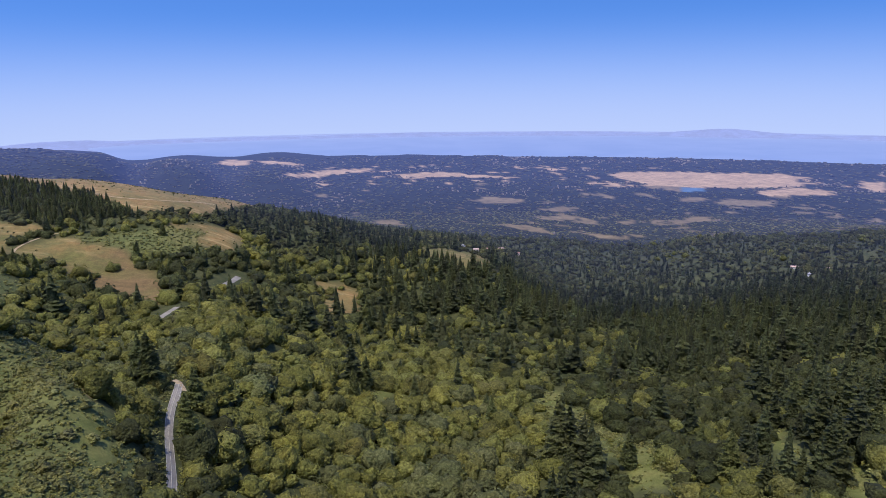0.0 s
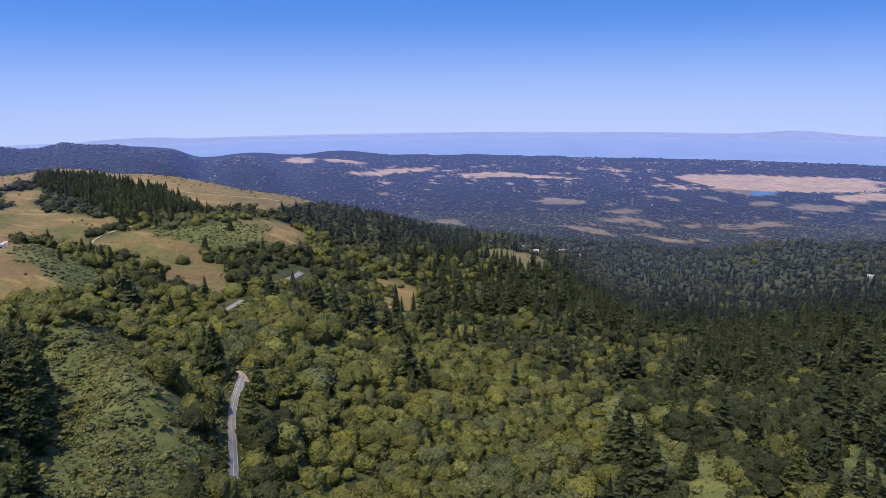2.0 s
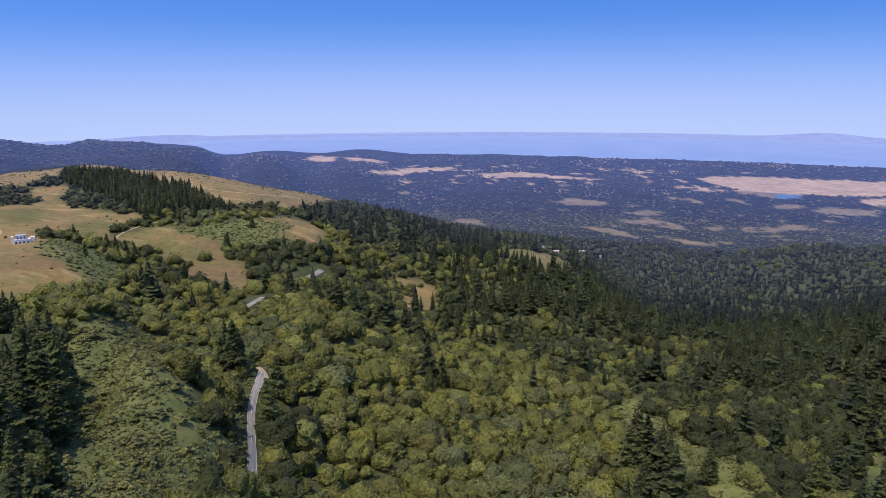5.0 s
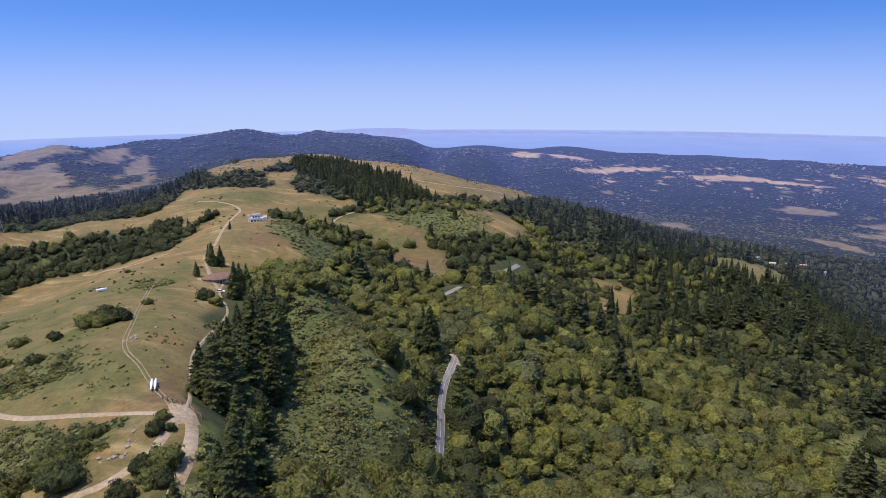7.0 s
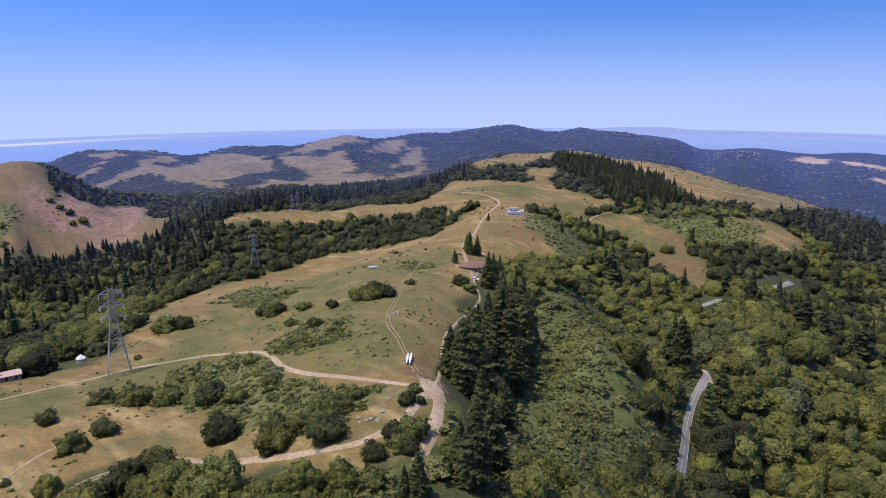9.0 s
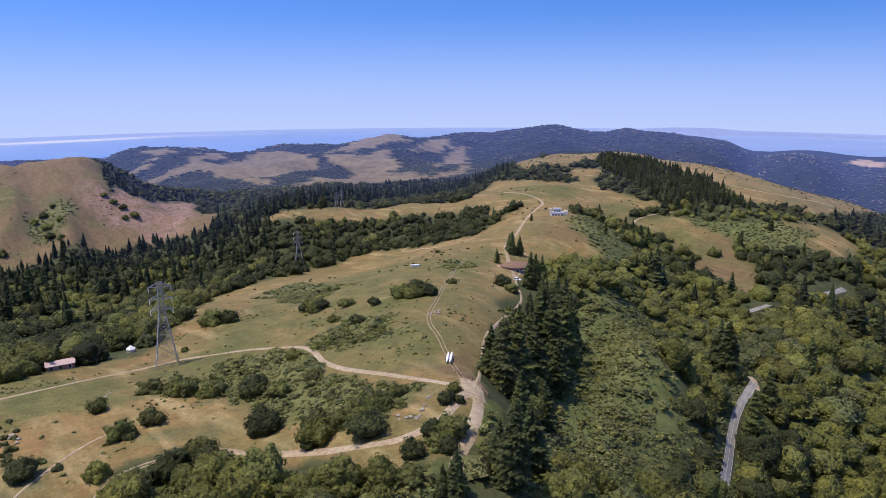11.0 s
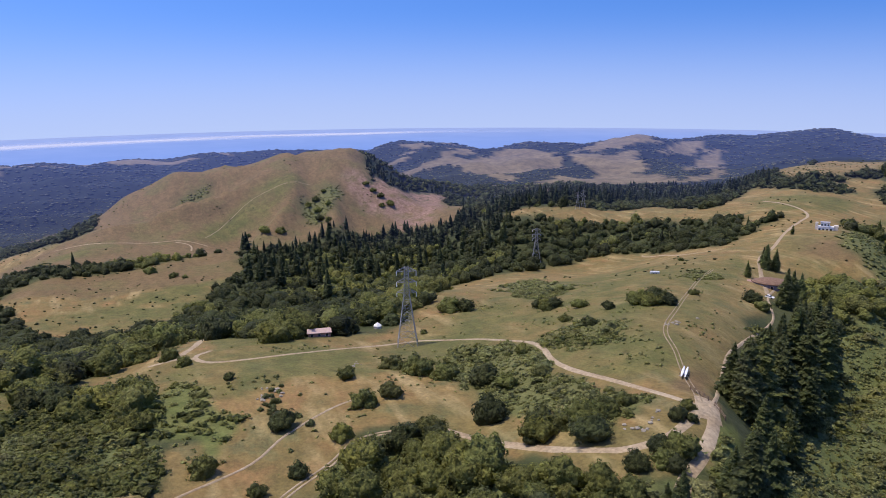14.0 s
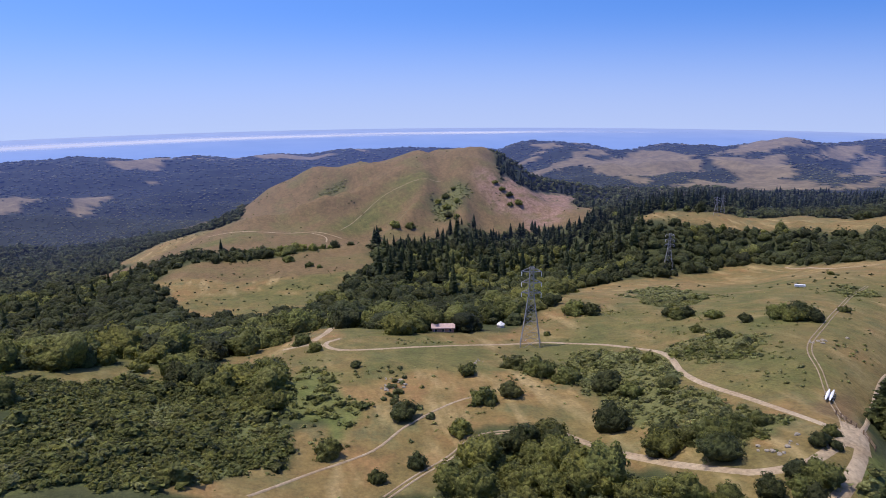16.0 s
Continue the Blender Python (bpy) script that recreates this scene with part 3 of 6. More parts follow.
def foliage(name, dark, light, sun_leaf, patch=0.09, thin=0.36, sprig=0.85):
    """Leaves: each tree has its own green, mottled by clumps of leaves; some light passes through them."""
    m, n, l, b = material(name, 0.65)
    geo = n.new("ShaderNodeNewGeometry")
    col = mixed(n, l, tree_tone(n, l, 1.0), tuple(0.80 * c for c in dark), tuple(1.15 * c for c in light))
    col = mixed(n, l, spread(n, l, tree_tone(n, l, 7.3), 0.55, 1.0, 0.0, 0.6), col, (1.36 * light[0], 1.16 * light[1], 0.86 * light[2]))
    col = mixed(n, l, spread(n, l, tree_tone(n, l, 13.7), 0.72, 1.0, 0.0, 0.8), col, (1.08 * dark[0], 0.92 * dark[1], 1.18 * dark[2]))
    col = mixed(n, l, product(n, l, geo.outputs["Random Per Island"], 0.45), col, sun_leaf)
    col = mixed(n, l, spread(n, l, speckle(n, l, patch, 2.0), 0.52, 0.66, 0.0, 0.5), col, (1.24 * light[0], 1.12 * light[1], 0.92 * light[2]))
    clumps = speckle(n, l, 1.6, 5.0, 0.8)
    cell = n.new("ShaderNodeTexVoronoi")
    cell.inputs["Scale"].default_value, cell.inputs["Randomness"].default_value = sprig, 1.0
    l.new(geo.outputs["Position"], cell.inputs["Vector"])
    each = n.new("ShaderNodeSeparateColor")
    l.new(cell.outputs["Color"], each.inputs[0])
    col = scaled(n, l, col, product(n, l, spread(n, l, clumps, 0.33, 0.67, 0.66, 1.34), spread(n, l, tree_tone(n, l, 23.9), 0.0, 1.0, 0.82, 1.2)))
    col = scaled(n, l, col, spread(n, l, each.outputs[0], 0.0, 1.0, 0.66, 1.34))
    l.new(col, b.inputs["Base Color"])
    puffs = sum_of(n, l, product(n, l, cell.outputs["Distance"], -1.0), product(n, l, clumps, 0.6))
    bumped(n, l, b, puffs, 1.0, 1.1 / sprig)
    if thin:
        through_leaf, both = n.new("ShaderNodeBsdfTranslucent"), n.new("ShaderNodeMixShader")
        l.new(scaled(n, l, col, 1.25), through_leaf.inputs["Color"])
        both.inputs["Fac"].default_value = thin
        l.new(b.outputs["BSDF"], both.inputs[1])
        l.new(through_leaf.outputs["BSDF"], both.inputs[2])
        l.new(both.outputs["Shader"], n["Material Output"].inputs["Surface"])
    return m


HAZE_COLOUR = (0.185, 0.30, 0.98)


def haze_glow(n, l, b, most=0.205):
    """Paints distance haze into the emission, stronger mile by mile."""
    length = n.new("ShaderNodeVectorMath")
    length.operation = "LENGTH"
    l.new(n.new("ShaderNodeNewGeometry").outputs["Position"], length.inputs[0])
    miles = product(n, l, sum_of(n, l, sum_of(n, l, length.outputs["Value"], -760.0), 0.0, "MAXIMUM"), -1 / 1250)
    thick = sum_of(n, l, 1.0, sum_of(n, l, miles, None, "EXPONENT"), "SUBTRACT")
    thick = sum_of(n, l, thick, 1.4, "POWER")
    b.inputs["Emission Color"].default_value = (*HAZE_COLOUR, 1)
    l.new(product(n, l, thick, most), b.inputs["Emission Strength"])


def ground_material():
    m, n, l, b = material("hillside", 0.95)
    big, mid, fine = speckle(n, l, 0.016, 3.0), speckle(n, l, 0.07, 5.0), speckle(n, l, 0.9, 5.0)
    tuft = speckle(n, l, 0.28, 4.0, 0.7)
    dry = mixed(n, l, spread(n, l, big, 0.38, 0.62), (0.230, 0.157, 0.057), (0.172, 0.128, 0.046))
    dry = mixed(n, l, spread(n, l, mid, 0.52, 0.68), dry, (0.248, 0.148, 0.058))
    dry = mixed(n, l, spread(n, l, mid, 0.46, 0.33), dry, (0.139, 0.128, 0.052))
    streak = n.new("ShaderNodeTexNoise")
    streak.inputs["Scale"].default_value, streak.inputs["Detail"].default_value = 0.05, 6.0
    stretch, where = n.new("ShaderNodeMapping"), n.new("ShaderNodeNewGeometry")
    stretch.inputs["Rotation"].default_value, stretch.inputs["Scale"].default_value = (0, 0, 0.6), (0.5, 2.2, 1.5)
    l.new(where.outputs["Position"], stretch.inputs["Vector"])
    l.new(stretch.outputs["Vector"], streak.inputs["Vector"])
    dry = mixed(n, l, spread(n, l, streak.outputs["Fac"], 0.53, 0.68, 0.0, 0.85), dry, (0.335, 0.252, 0.112))
    dry = mixed(n, l, attr(n, "brown"), dry, mixed(n, l, spread(n, l, streak.outputs["Fac"], 0.33, 0.75), (0.138, 0.098, 0.043), (0.186, 0.122, 0.056)))
    wet = speckle(n, l, 0.022, 4.0, 0.55)
    dry = mixed(n, l, spread(n, l, wet, 0.50, 0.62, 0.0, 0.55), dry, (0.132, 0.120, 0.042))
    dry = mixed(n, l, spread(n, l, tuft, 0.58, 0.72, 0.0, 0.5), dry, (0.110, 0.100, 0.038))
    olive = mixed(n, l, spread(n, l, mid, 0.38, 0.62), (0.100, 0.104, 0.030), (0.150, 0.132, 0.042))
    olive = mixed(n, l, spread(n, l, tuft, 0.52, 0.68, 0.0, 0.8), olive, (0.067, 0.072, 0.021))
    green = mixed(n, l, spread(n, l, mid, 0.4, 0.65), (0.108, 0.126, 0.034), (0.155, 0.155, 0.048))
    shrub = mixed(n, l, spread(n, l, mid, 0.4, 0.6), (0.090, 0.106, 0.033), (0.128, 0.138, 0.045))
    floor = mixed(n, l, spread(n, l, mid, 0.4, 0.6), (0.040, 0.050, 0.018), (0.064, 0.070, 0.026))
    bare = mixed(n, l, spread(n, l, tuft, 0.35, 0.65), (0.19, 0.110, 0.078), (0.30, 0.195, 0.145))
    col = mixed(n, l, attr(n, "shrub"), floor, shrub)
    col = mixed(n, l, attr(n, "dry"), col, dry)
    col = mixed(n, l, product(n, l, attr(n, "olive"), spread(n, l, speckle(n, l, 0.03, 4.0, 0.6), 0.38, 0.56, 0.3, 0.95)), col, olive)
    col = mixed(n, l, attr(n, "green"), col, green)
    col = mixed(n, l, product(n, l, attr(n, "scar"), spread(n, l, mid, 0.36, 0.56, 0.1, 0.9)), col, bare)
    l.new(scaled(n, l, col, product(n, l, spread(n, l, fine, 0.3, 0.7, 0.75, 1.14), spread(n, l, speckle(n, l, 0.18, 6.0, 0.7), 0.32, 0.68, 0.78, 1.2))), b.inputs["Base Color"])
    bumped(n, l, b, fine, 0.7, 0.5)
    # distance haze painted into the hillside's emission beyond 760 m
    haze_glow(n, l, b)
    return m


def distance_material(name, wood, grass, glow=None):
    """Far land, woods and pastures, with the haze of miles painted in as a faint glow."""
    m, n, l, b = material(name, 1.0)
    patch, fine = speckle(n, l, 0.012, 4.0), speckle(n, l, 0.05, 4.0, 0.7)
    col = mixed(n, l, spread(n, l, patch, 0.4, 0.62), wood, tuple(1.5 * c for c in wood))
    col = mixed(n, l, attr(n, "far_dry"), col, mixed(n, l, spread(n, l, patch, 0.35, 0.65), grass, tuple(0.75 * c for c in grass)))
    col = mixed(n, l, attr(n, "lake"), col, (0.06, 0.12, 0.2))
    l.new(scaled(n, l, col, spread(n, l, fine, 0.3, 0.7, 0.65, 1.35)), b.inputs["Base Color"])
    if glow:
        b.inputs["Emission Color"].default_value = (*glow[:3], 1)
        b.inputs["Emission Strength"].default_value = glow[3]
    else:
        haze_glow(n, l, b)
    return m


HILLSIDE = ground_material()
# lavender emission that paints haze over the far shore hills
BAY_HAZE_GLOW = (0.42, 0.52, 0.92, 0.50)
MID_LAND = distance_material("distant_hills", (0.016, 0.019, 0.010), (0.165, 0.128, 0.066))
FAR_LAND = distance_material("far_hills", (0.011, 0.014, 0.009), (0.155, 0.122, 0.068))
PLAIN = distance_material("hazy_plain", (0.013, 0.016, 0.012), (0.33, 0.235, 0.14))
SHORE = distance_material("far_shore", (0.03, 0.045, 0.09), (0.2, 0.2, 0.2), BAY_HAZE_GLOW)
OAK = foliage("oak_leaves", (0.106, 0.120, 0.032), (0.150, 0.165, 0.043), (0.216, 0.224, 0.068))
BAY_TREE = foliage("bay_laurel_leaves", (0.134, 0.147, 0.035), (0.182, 0.193, 0.047), (0.254, 0.257, 0.077))
DARK_OAK = foliage("live_oak_leaves", (0.046, 0.057, 0.020), (0.066, 0.079, 0.027), (0.100, 0.112, 0.042))
GREY_TREE = foliage("greyish_leaves", (0.105, 0.122, 0.046), (0.135, 0.154, 0.056), (0.190, 0.202, 0.084))
FIR = foliage("fir_needles", (0.102, 0.126, 0.047), (0.138, 0.166, 0.060), (0.200, 0.226, 0.084), 0.09, 0.5)
FIR_WOOD = foliage("forest_fir_needles", (0.058, 0.074, 0.032), (0.084, 0.104, 0.043), (0.130, 0.148, 0.062), 0.09, 0.45)
SHRUB = foliage("shrub_leaves", (0.160, 0.175, 0.058), (0.212, 0.225, 0.078), (0.280, 0.285, 0.110), 0.16, 0.36, 1.5)


# leaves of far woods, with distance haze painted in as emission
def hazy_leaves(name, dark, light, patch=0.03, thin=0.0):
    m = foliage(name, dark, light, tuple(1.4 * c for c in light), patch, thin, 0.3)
    haze_glow(m.node_tree.nodes, m.node_tree.links, m.node_tree.nodes["Principled BSDF"])
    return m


VALLEY_OAK = hazy_leaves("valley_oak_leaves", (0.082, 0.092, 0.031), (0.118, 0.128, 0.042), 0.09, 0.3)
VALLEY_DARK_OAK = hazy_leaves("valley_live_oak_leaves", (0.055, 0.066, 0.026), (0.078, 0.090, 0.033), 0.09, 0.3)
VALLEY_FIR = hazy_leaves("valley_fir_needles", (0.036, 0.049, 0.022), (0.052, 0.067, 0.029), 0.09, 0.3)
MID_WOOD = hazy_leaves("distant_wood", (0.052, 0.058, 0.026), (0.125, 0.128, 0.054))
FAR_WOOD = hazy_leaves("far_wood", (0.046, 0.050, 0.028), (0.074, 0.078, 0.040))
PLAIN_WOOD = hazy_leaves("plain_wood", (0.048, 0.050, 0.034), (0.080, 0.080, 0.048))
BARK = two_tone("bark", (0.10, 0.07, 0.05), (0.16, 0.13, 0.10), 0.8, 0.9, 6.0, 0.05)
DIRT = two_tone("dirt_road", (0.29, 0.215, 0.128), (0.36, 0.288, 0.190), 0.08, 0.95, 0.9, 0.02)
ASPHALT = two_tone("old_asphalt", (0.19, 0.178, 0.158), (0.26, 0.245, 0.22), 0.1, 0.9, 1.5, 0.02)


# ---- mesh helpers ----
def mesh_from(name, verts, faces, mats, mat_index=None, smooth=False):
    """A mesh from arrays; faces is an (n, 3) or (n, 4) array."""
    verts, faces = np.asarray(verts, np.float32), np.asarray(faces, np.int32)
    me = bpy.data.meshes.new(name)
    k = faces.shape[1]
    me.vertices.add(len(verts))
    me.vertices.foreach_set("co", verts.ravel())
    me.loops.add(faces.size)
    me.loops.foreach_set("vertex_index", faces.ravel())
    me.polygons.add(len(faces))
    me.polygons.foreach_set("loop_start", np.arange(0, faces.size, k, dtype=np.int32))
    if mat_index is not None:
        me.polygons.foreach_set("material_index", np.asarray(mat_index, np.int32))
    me.polygons.foreach_set("use_smooth", np.full(len(faces), smooth))
    for m in mats:
        me.materials.append(m)
    me.update(calc_edges=True)
    return me


def part(name, bm, mat, parent, label=""):
    """Links a bmesh as one mesh object under a thing or part."""
    me = bpy.data.meshes.new(name)
    bm.to_mesh(me)
    bm.free()
    me.materials.append(mat)
    ob = new(name, me)
    ob.parent = parent
    return tagged(ob, label)


def thing(name, x, y, label, category, z=None, turn=0.0, group="", kind=""):
    ob = new(name)
    ob.matrix_basis = pose(x, y, float(ground(x, y)) if z is None else z, 0, 0, turn)
    return tagged(ob, label, category, group, kind)


# ---- ground and water ----
def blur(a):
    p = np.pad(a, 1, mode="edge")
    return (p[1:-1, 1:-1] * 2 + p[:-2, 1:-1] + p[2:, 1:-1] + p[1:-1, :-2] + p[1:-1, 2:]) / 6


def build_ground():
    nr, na = GX.shape
    idx = np.arange(nr * na).reshape(nr, na)
    nxt = np.roll(idx, -1, axis=1)
    faces = np.stack([idx[:-1], nxt[:-1], nxt[1:], idx[1:]], -1).reshape(-1, 4)
    r_mid = np.repeat((RAD[:-1] + RAD[1:]) / 2, na)
    a_mid = np.tile(np.degrees(AZ), nr - 1)
    x_mid, y_mid = GX[:-1].ravel(), GY[:-1].ravel()
    shake = ripple(x_mid, y_mid, 11, 260)
    slot = np.zeros(len(faces), int)
    slot[r_mid > 1250 + 90 * shake] = 1
    slot[r_mid > 1750 + 150 * shake] = 2
    slot[(r_mid > 2350 + 180 * shake) & (a_mid < 36)] = 3
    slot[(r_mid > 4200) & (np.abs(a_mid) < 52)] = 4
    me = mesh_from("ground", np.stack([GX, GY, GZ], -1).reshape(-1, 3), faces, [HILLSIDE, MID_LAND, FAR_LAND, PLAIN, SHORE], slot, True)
    for kind in ("dry", "brown", "green", "shrub", "olive", "scar", "far_dry", "lake"):
        a = cover(GX, GY, kind, 14.0 if kind == "far_dry" else 5.0).astype(float)
        if kind not in ("far_dry", "lake"):
            a = blur(a)
        if kind == "dry":
            a = a * (1 - 0.85 * blur(cover(GX, GY, "shrub", 7.0).astype(float))) * (1 - cover(GX, GY, "stand"))
        at = me.attributes.new(kind, "FLOAT", "POINT")
        at.data.foreach_set("value", a.ravel().astype(np.float32))
    return tagged(new("ground", me), "rolling hills of dry grass, woodland floor and scrub", "ground", kind="structure")


build_ground()


def water(name, a0, a1, glow, label):
    """A reach of open water as far as the horizon, its bright haze painted as emission."""
    m, n, l, b = material("hazy_" + name, 0.5)
    rip = speckle(n, l, 0.004, 3.0)
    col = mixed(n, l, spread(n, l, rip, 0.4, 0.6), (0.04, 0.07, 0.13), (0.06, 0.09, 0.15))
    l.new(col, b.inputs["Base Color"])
    # the painted haze glow pales with distance
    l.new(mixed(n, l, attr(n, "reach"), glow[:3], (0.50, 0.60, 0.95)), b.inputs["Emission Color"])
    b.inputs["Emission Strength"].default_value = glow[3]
    a = np.radians(np.arange(a0, a1 + 1, 3))
    ring = [1200, 2500, 3500, 4200, 4600, 4800, 4960]
    v = [(-r * math.sin(t), r * math.cos(t), 0.0) for r in ring for t in a]
    k = len(a)
    f = [(i * k + j, i * k + j + 1, (i + 1) * k + j + 1, (i + 1) * k + j) for i in range(len(ring) - 1) for j in range(k - 1)]
    me = mesh_from(name, v, f, [m], None, True)
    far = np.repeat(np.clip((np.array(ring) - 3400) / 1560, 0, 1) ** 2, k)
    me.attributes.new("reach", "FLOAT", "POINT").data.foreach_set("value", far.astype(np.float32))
    tagged(new(name, me), label, "water", kind="structure")


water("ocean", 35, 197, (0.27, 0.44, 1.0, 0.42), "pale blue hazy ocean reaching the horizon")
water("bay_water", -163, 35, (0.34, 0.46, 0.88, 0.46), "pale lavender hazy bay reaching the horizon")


# ---- roads ----
def ribbon(name, pts, width, mat, label, category, lift=0.11, kind="structure"):
    """A road laid on the ground along a smooth line of plan points."""
    p = np.array(pts, float)
    ext = np.vstack([2 * p[0] - p[1], p, 2 * p[-1] - p[-2]])
    line = []
    for i in range(1, len(ext) - 2):
        a, b, c, d = ext[i - 1:i + 3]
        steps = max(2, int(np.hypot(*(c - b)) / 3))
        for s in np.arange(steps) / steps:
            line.append(0.5 * (2 * b + (c - a) * s + (2 * a - 5 * b + 4 * c - d) * s * s + (3 * b - a - 3 * c + d) * s ** 3))
    line = np.array(line + [p[-1]])
    tan = np.gradient(line, axis=0)
    tan /= np.linalg.norm(tan, axis=1)[:, None] + 1e-9
    side = np.stack([-tan[:, 1], tan[:, 0]], 1)
    w = width * (1 + 0.14 * ripple(line[:, 0], line[:, 1], 21, 12) + 0.10 * ripple(line[:, 0], line[:, 1], 22, 4))[:, None]
    cols = []
    for s, dz in ((-0.5, -0.14), (-0.42, 0), (0, 0.04), (0.42, 0), (0.5, -0.14)):
        q = line + side * w * s
        cols.append(np.c_[q, ground(q[:, 0], q[:, 1]) + lift + dz])
    v = np.stack(cols, 1)
    k = np.arange(v.shape[0] * 5).reshape(-1, 5)
    f = np.stack([k[:-1, :-1], k[1:, :-1], k[1:, 1:], k[:-1, 1:]], -1).reshape(-1, 4)
    return tagged(new(name, mesh_from(name, v.reshape(-1, 3), f, [mat], None, True)), label, category, kind=kind)


RUT = two_tone("worn_rut", (0.24, 0.18, 0.11), (0.31, 0.25, 0.165), 0.2, 0.95, 0.9, 0.04)
ROADS = {
    "dirt_road_loop": ([(-133, 133), (-127.5, 122), (-124, 112), (-125.5, 103), (-130, 98), (-142, 92), (-155, 88), (-168, 82), (-180, 75)], 3.0, DIRT, "pale dirt road curving round the thicket"),
    "dirt_road_lower": ([(-180, 75), (-183, 53), (-174, 40), (-167, 30), (-157, 20)], 0.75, DIRT, "worn dirt track down the open slope"),
    "dirt_track": ([(-156, -13), (-170, 2), (-182, 20), (-195, 32), (-206, 49), (-209, 59)], 1, DIRT, "narrow dirt footpath over dry grass"),
    "bench_road": ([(-132, 131), (-143, 129), (-163, 127.5), (-180, 126), (-194, 127), (-206, 130), (-221, 136), (-238, 139), (-259, 133), (-274, 120), (-287, 103), (-276, 56), (-275, 22), (-289, 13), (-298, 20)], 2.3, DIRT, "pale gravel road along the bench"),
    "junction_road": ([(-136, 139), (-131, 134), (-125, 128.5), (-119, 121), (-114, 114), (-109, 105), (-100, 96)], 3.6, DIRT, "broad pale dirt road at the junction"),
    "junction_apron": ([(-127, 129.5), (-133, 134), (-139, 139)], 7.0, DIRT, "wide bare dirt where the roads meet"),
    "ridge_road": ([(-131, 133), (-143, 147), (-162, 168), (-180, 189), (-191, 206), (-207, 232), (-227, 264), (-245, 282), (-258, 295), (-281, 327)], 1.3, DIRT, "pale dirt road climbing along the ridge"),
    "house_road": ([(-263, 300), (-299, 335), (-344, 382), (-362, 414), (-387, 451), (-427, 513)], 2.8, DIRT, "dirt road up the grassy ridge"),
    "trailer_track": ([(-136, 134), (-147, 142), (-162, 151.5), (-175, 160), (-189, 168), (-203, 180), (-222, 201), (-250, 232), (-289, 276), (-322, 318)], 0.45, RUT, "bare dirt track along the crest"),
    "mountain_road": ([(-103, 238), (-112, 261), (-121, 283), (-126, 299), (-129, 316), (-131, 325)], 3.7, ASPHALT, "grey two-lane asphalt road through the woods"),
    "mountain_road_bend": ([(-204, 475), (-203, 495), (-201, 510)], 5.5, ASPHALT, "grey asphalt road between the trees"),
    "mountain_road_upper": ([(-192, 584), (-190, 607), (-190, 634)], 5.5, ASPHALT, "grey asphalt road between the trees"),
    "saddle_track": ([(-540, 442), (-492, 430), (-421, 393), (-402, 405)], 2.4, DIRT, "dirt track over the saddle"),
    "dome_track": ([(-943, -104), (-915, -36), (-913, 32), (-895, 68)], 2.2, DIRT, "narrow dirt track along the grassy hill"),
    "dome_track_loop": ([(-907, 31), (-889, 47), (-853, 46)], 2.2, DIRT, "narrow dirt track looping down the hill"),
    "dome_trail": ([(-925, 68), (-987, 121), (-1004, 173), (-1018, 226)], 0.9, RUT, "faint footpath up the grassy dome"),
    "west_spur_road": ([(-298, 8), (-326, 16), (-392, 23)], 3.5, DIRT, "pale dirt road end at the woods"),
    "west_spur_bend": ([(-294, -5), (-293, 5), (-287, 13)], 2.6, DIRT, "pale dirt road bend"),
    "back_ridge_track": ([(-578, 929), (-514, 913), (-430, 846), (-379, 822), (-334, 857), (-316, 971)], 3, DIRT, "pale dirt track along the far grassy ridge"),
    "crest_hill_track": ([(-427, 513), (-462, 567), (-509, 596), (-565, 622)], 2.6, DIRT, "pale dirt track over the grassy hill"),
    "red_field_track": ([(-371, 590), (-389, 633), (-384, 670), (-361, 688)], 2, DIRT, "dirt track along the upper field edge"),
    "valley_turnout": ([(-135, 329), (-132, 327), (-127, 320)], 3.5, DIRT, "pale gravel turnout beside the road"),
}
def offset_line(pts, d):
    p = np.array(pts, float)
    t = np.gradient(p, axis=0)
    t /= np.linalg.norm(t, axis=1)[:, None]
    return [tuple(q) for q in p + d * np.stack([-t[:, 1], t[:, 0]], 1)]


for road_name, (road_pts, road_width, road_mat, road_label) in ROADS.items():
    for side in (-0.7, 0.7) if road_name in ("trailer_track", "dirt_road_lower") else (0.0,):
        ribbon("wheel_rut" if side else road_name, offset_line(road_pts, side) if side else road_pts, road_width, road_mat, road_label, "road")


# ---- foliage templates ----
def ico(level):
    bm = bmesh.new()
    bmesh.ops.create_icosphere(bm, subdivisions=level, radius=1)
    v = np.array([q.co[:] for q in bm.verts])
    f = np.array([[q.index for q in t.verts] for t in bm.faces])
    bm.free()
    return v, f


def leaf_tris(rng, at, out, size, tilt=0.55):
    """A small triangle at each point, facing roughly outwards."""
    n = out + tilt * rng.normal(size=out.shape)
    n /= np.linalg.norm(n, axis=1)[:, None]
    u = np.cross(n, rng.normal(size=n.shape))
    u /= np.linalg.norm(u, axis=1)[:, None]
    w = np.cross(n, u)
    s = size * rng.uniform(0.6, 1.3, len(at))[:, None]
    v = np.stack([at + u * s, at - 0.5 * u * s + 0.9 * w * s, at - 0.5 * u * s - 0.9 * w * s], 1).reshape(-1, 3)
    return v, np.arange(len(v)).reshape(-1, 3)


def unit(v):
    return v / np.linalg.norm(v, axis=-1, keepdims=True)


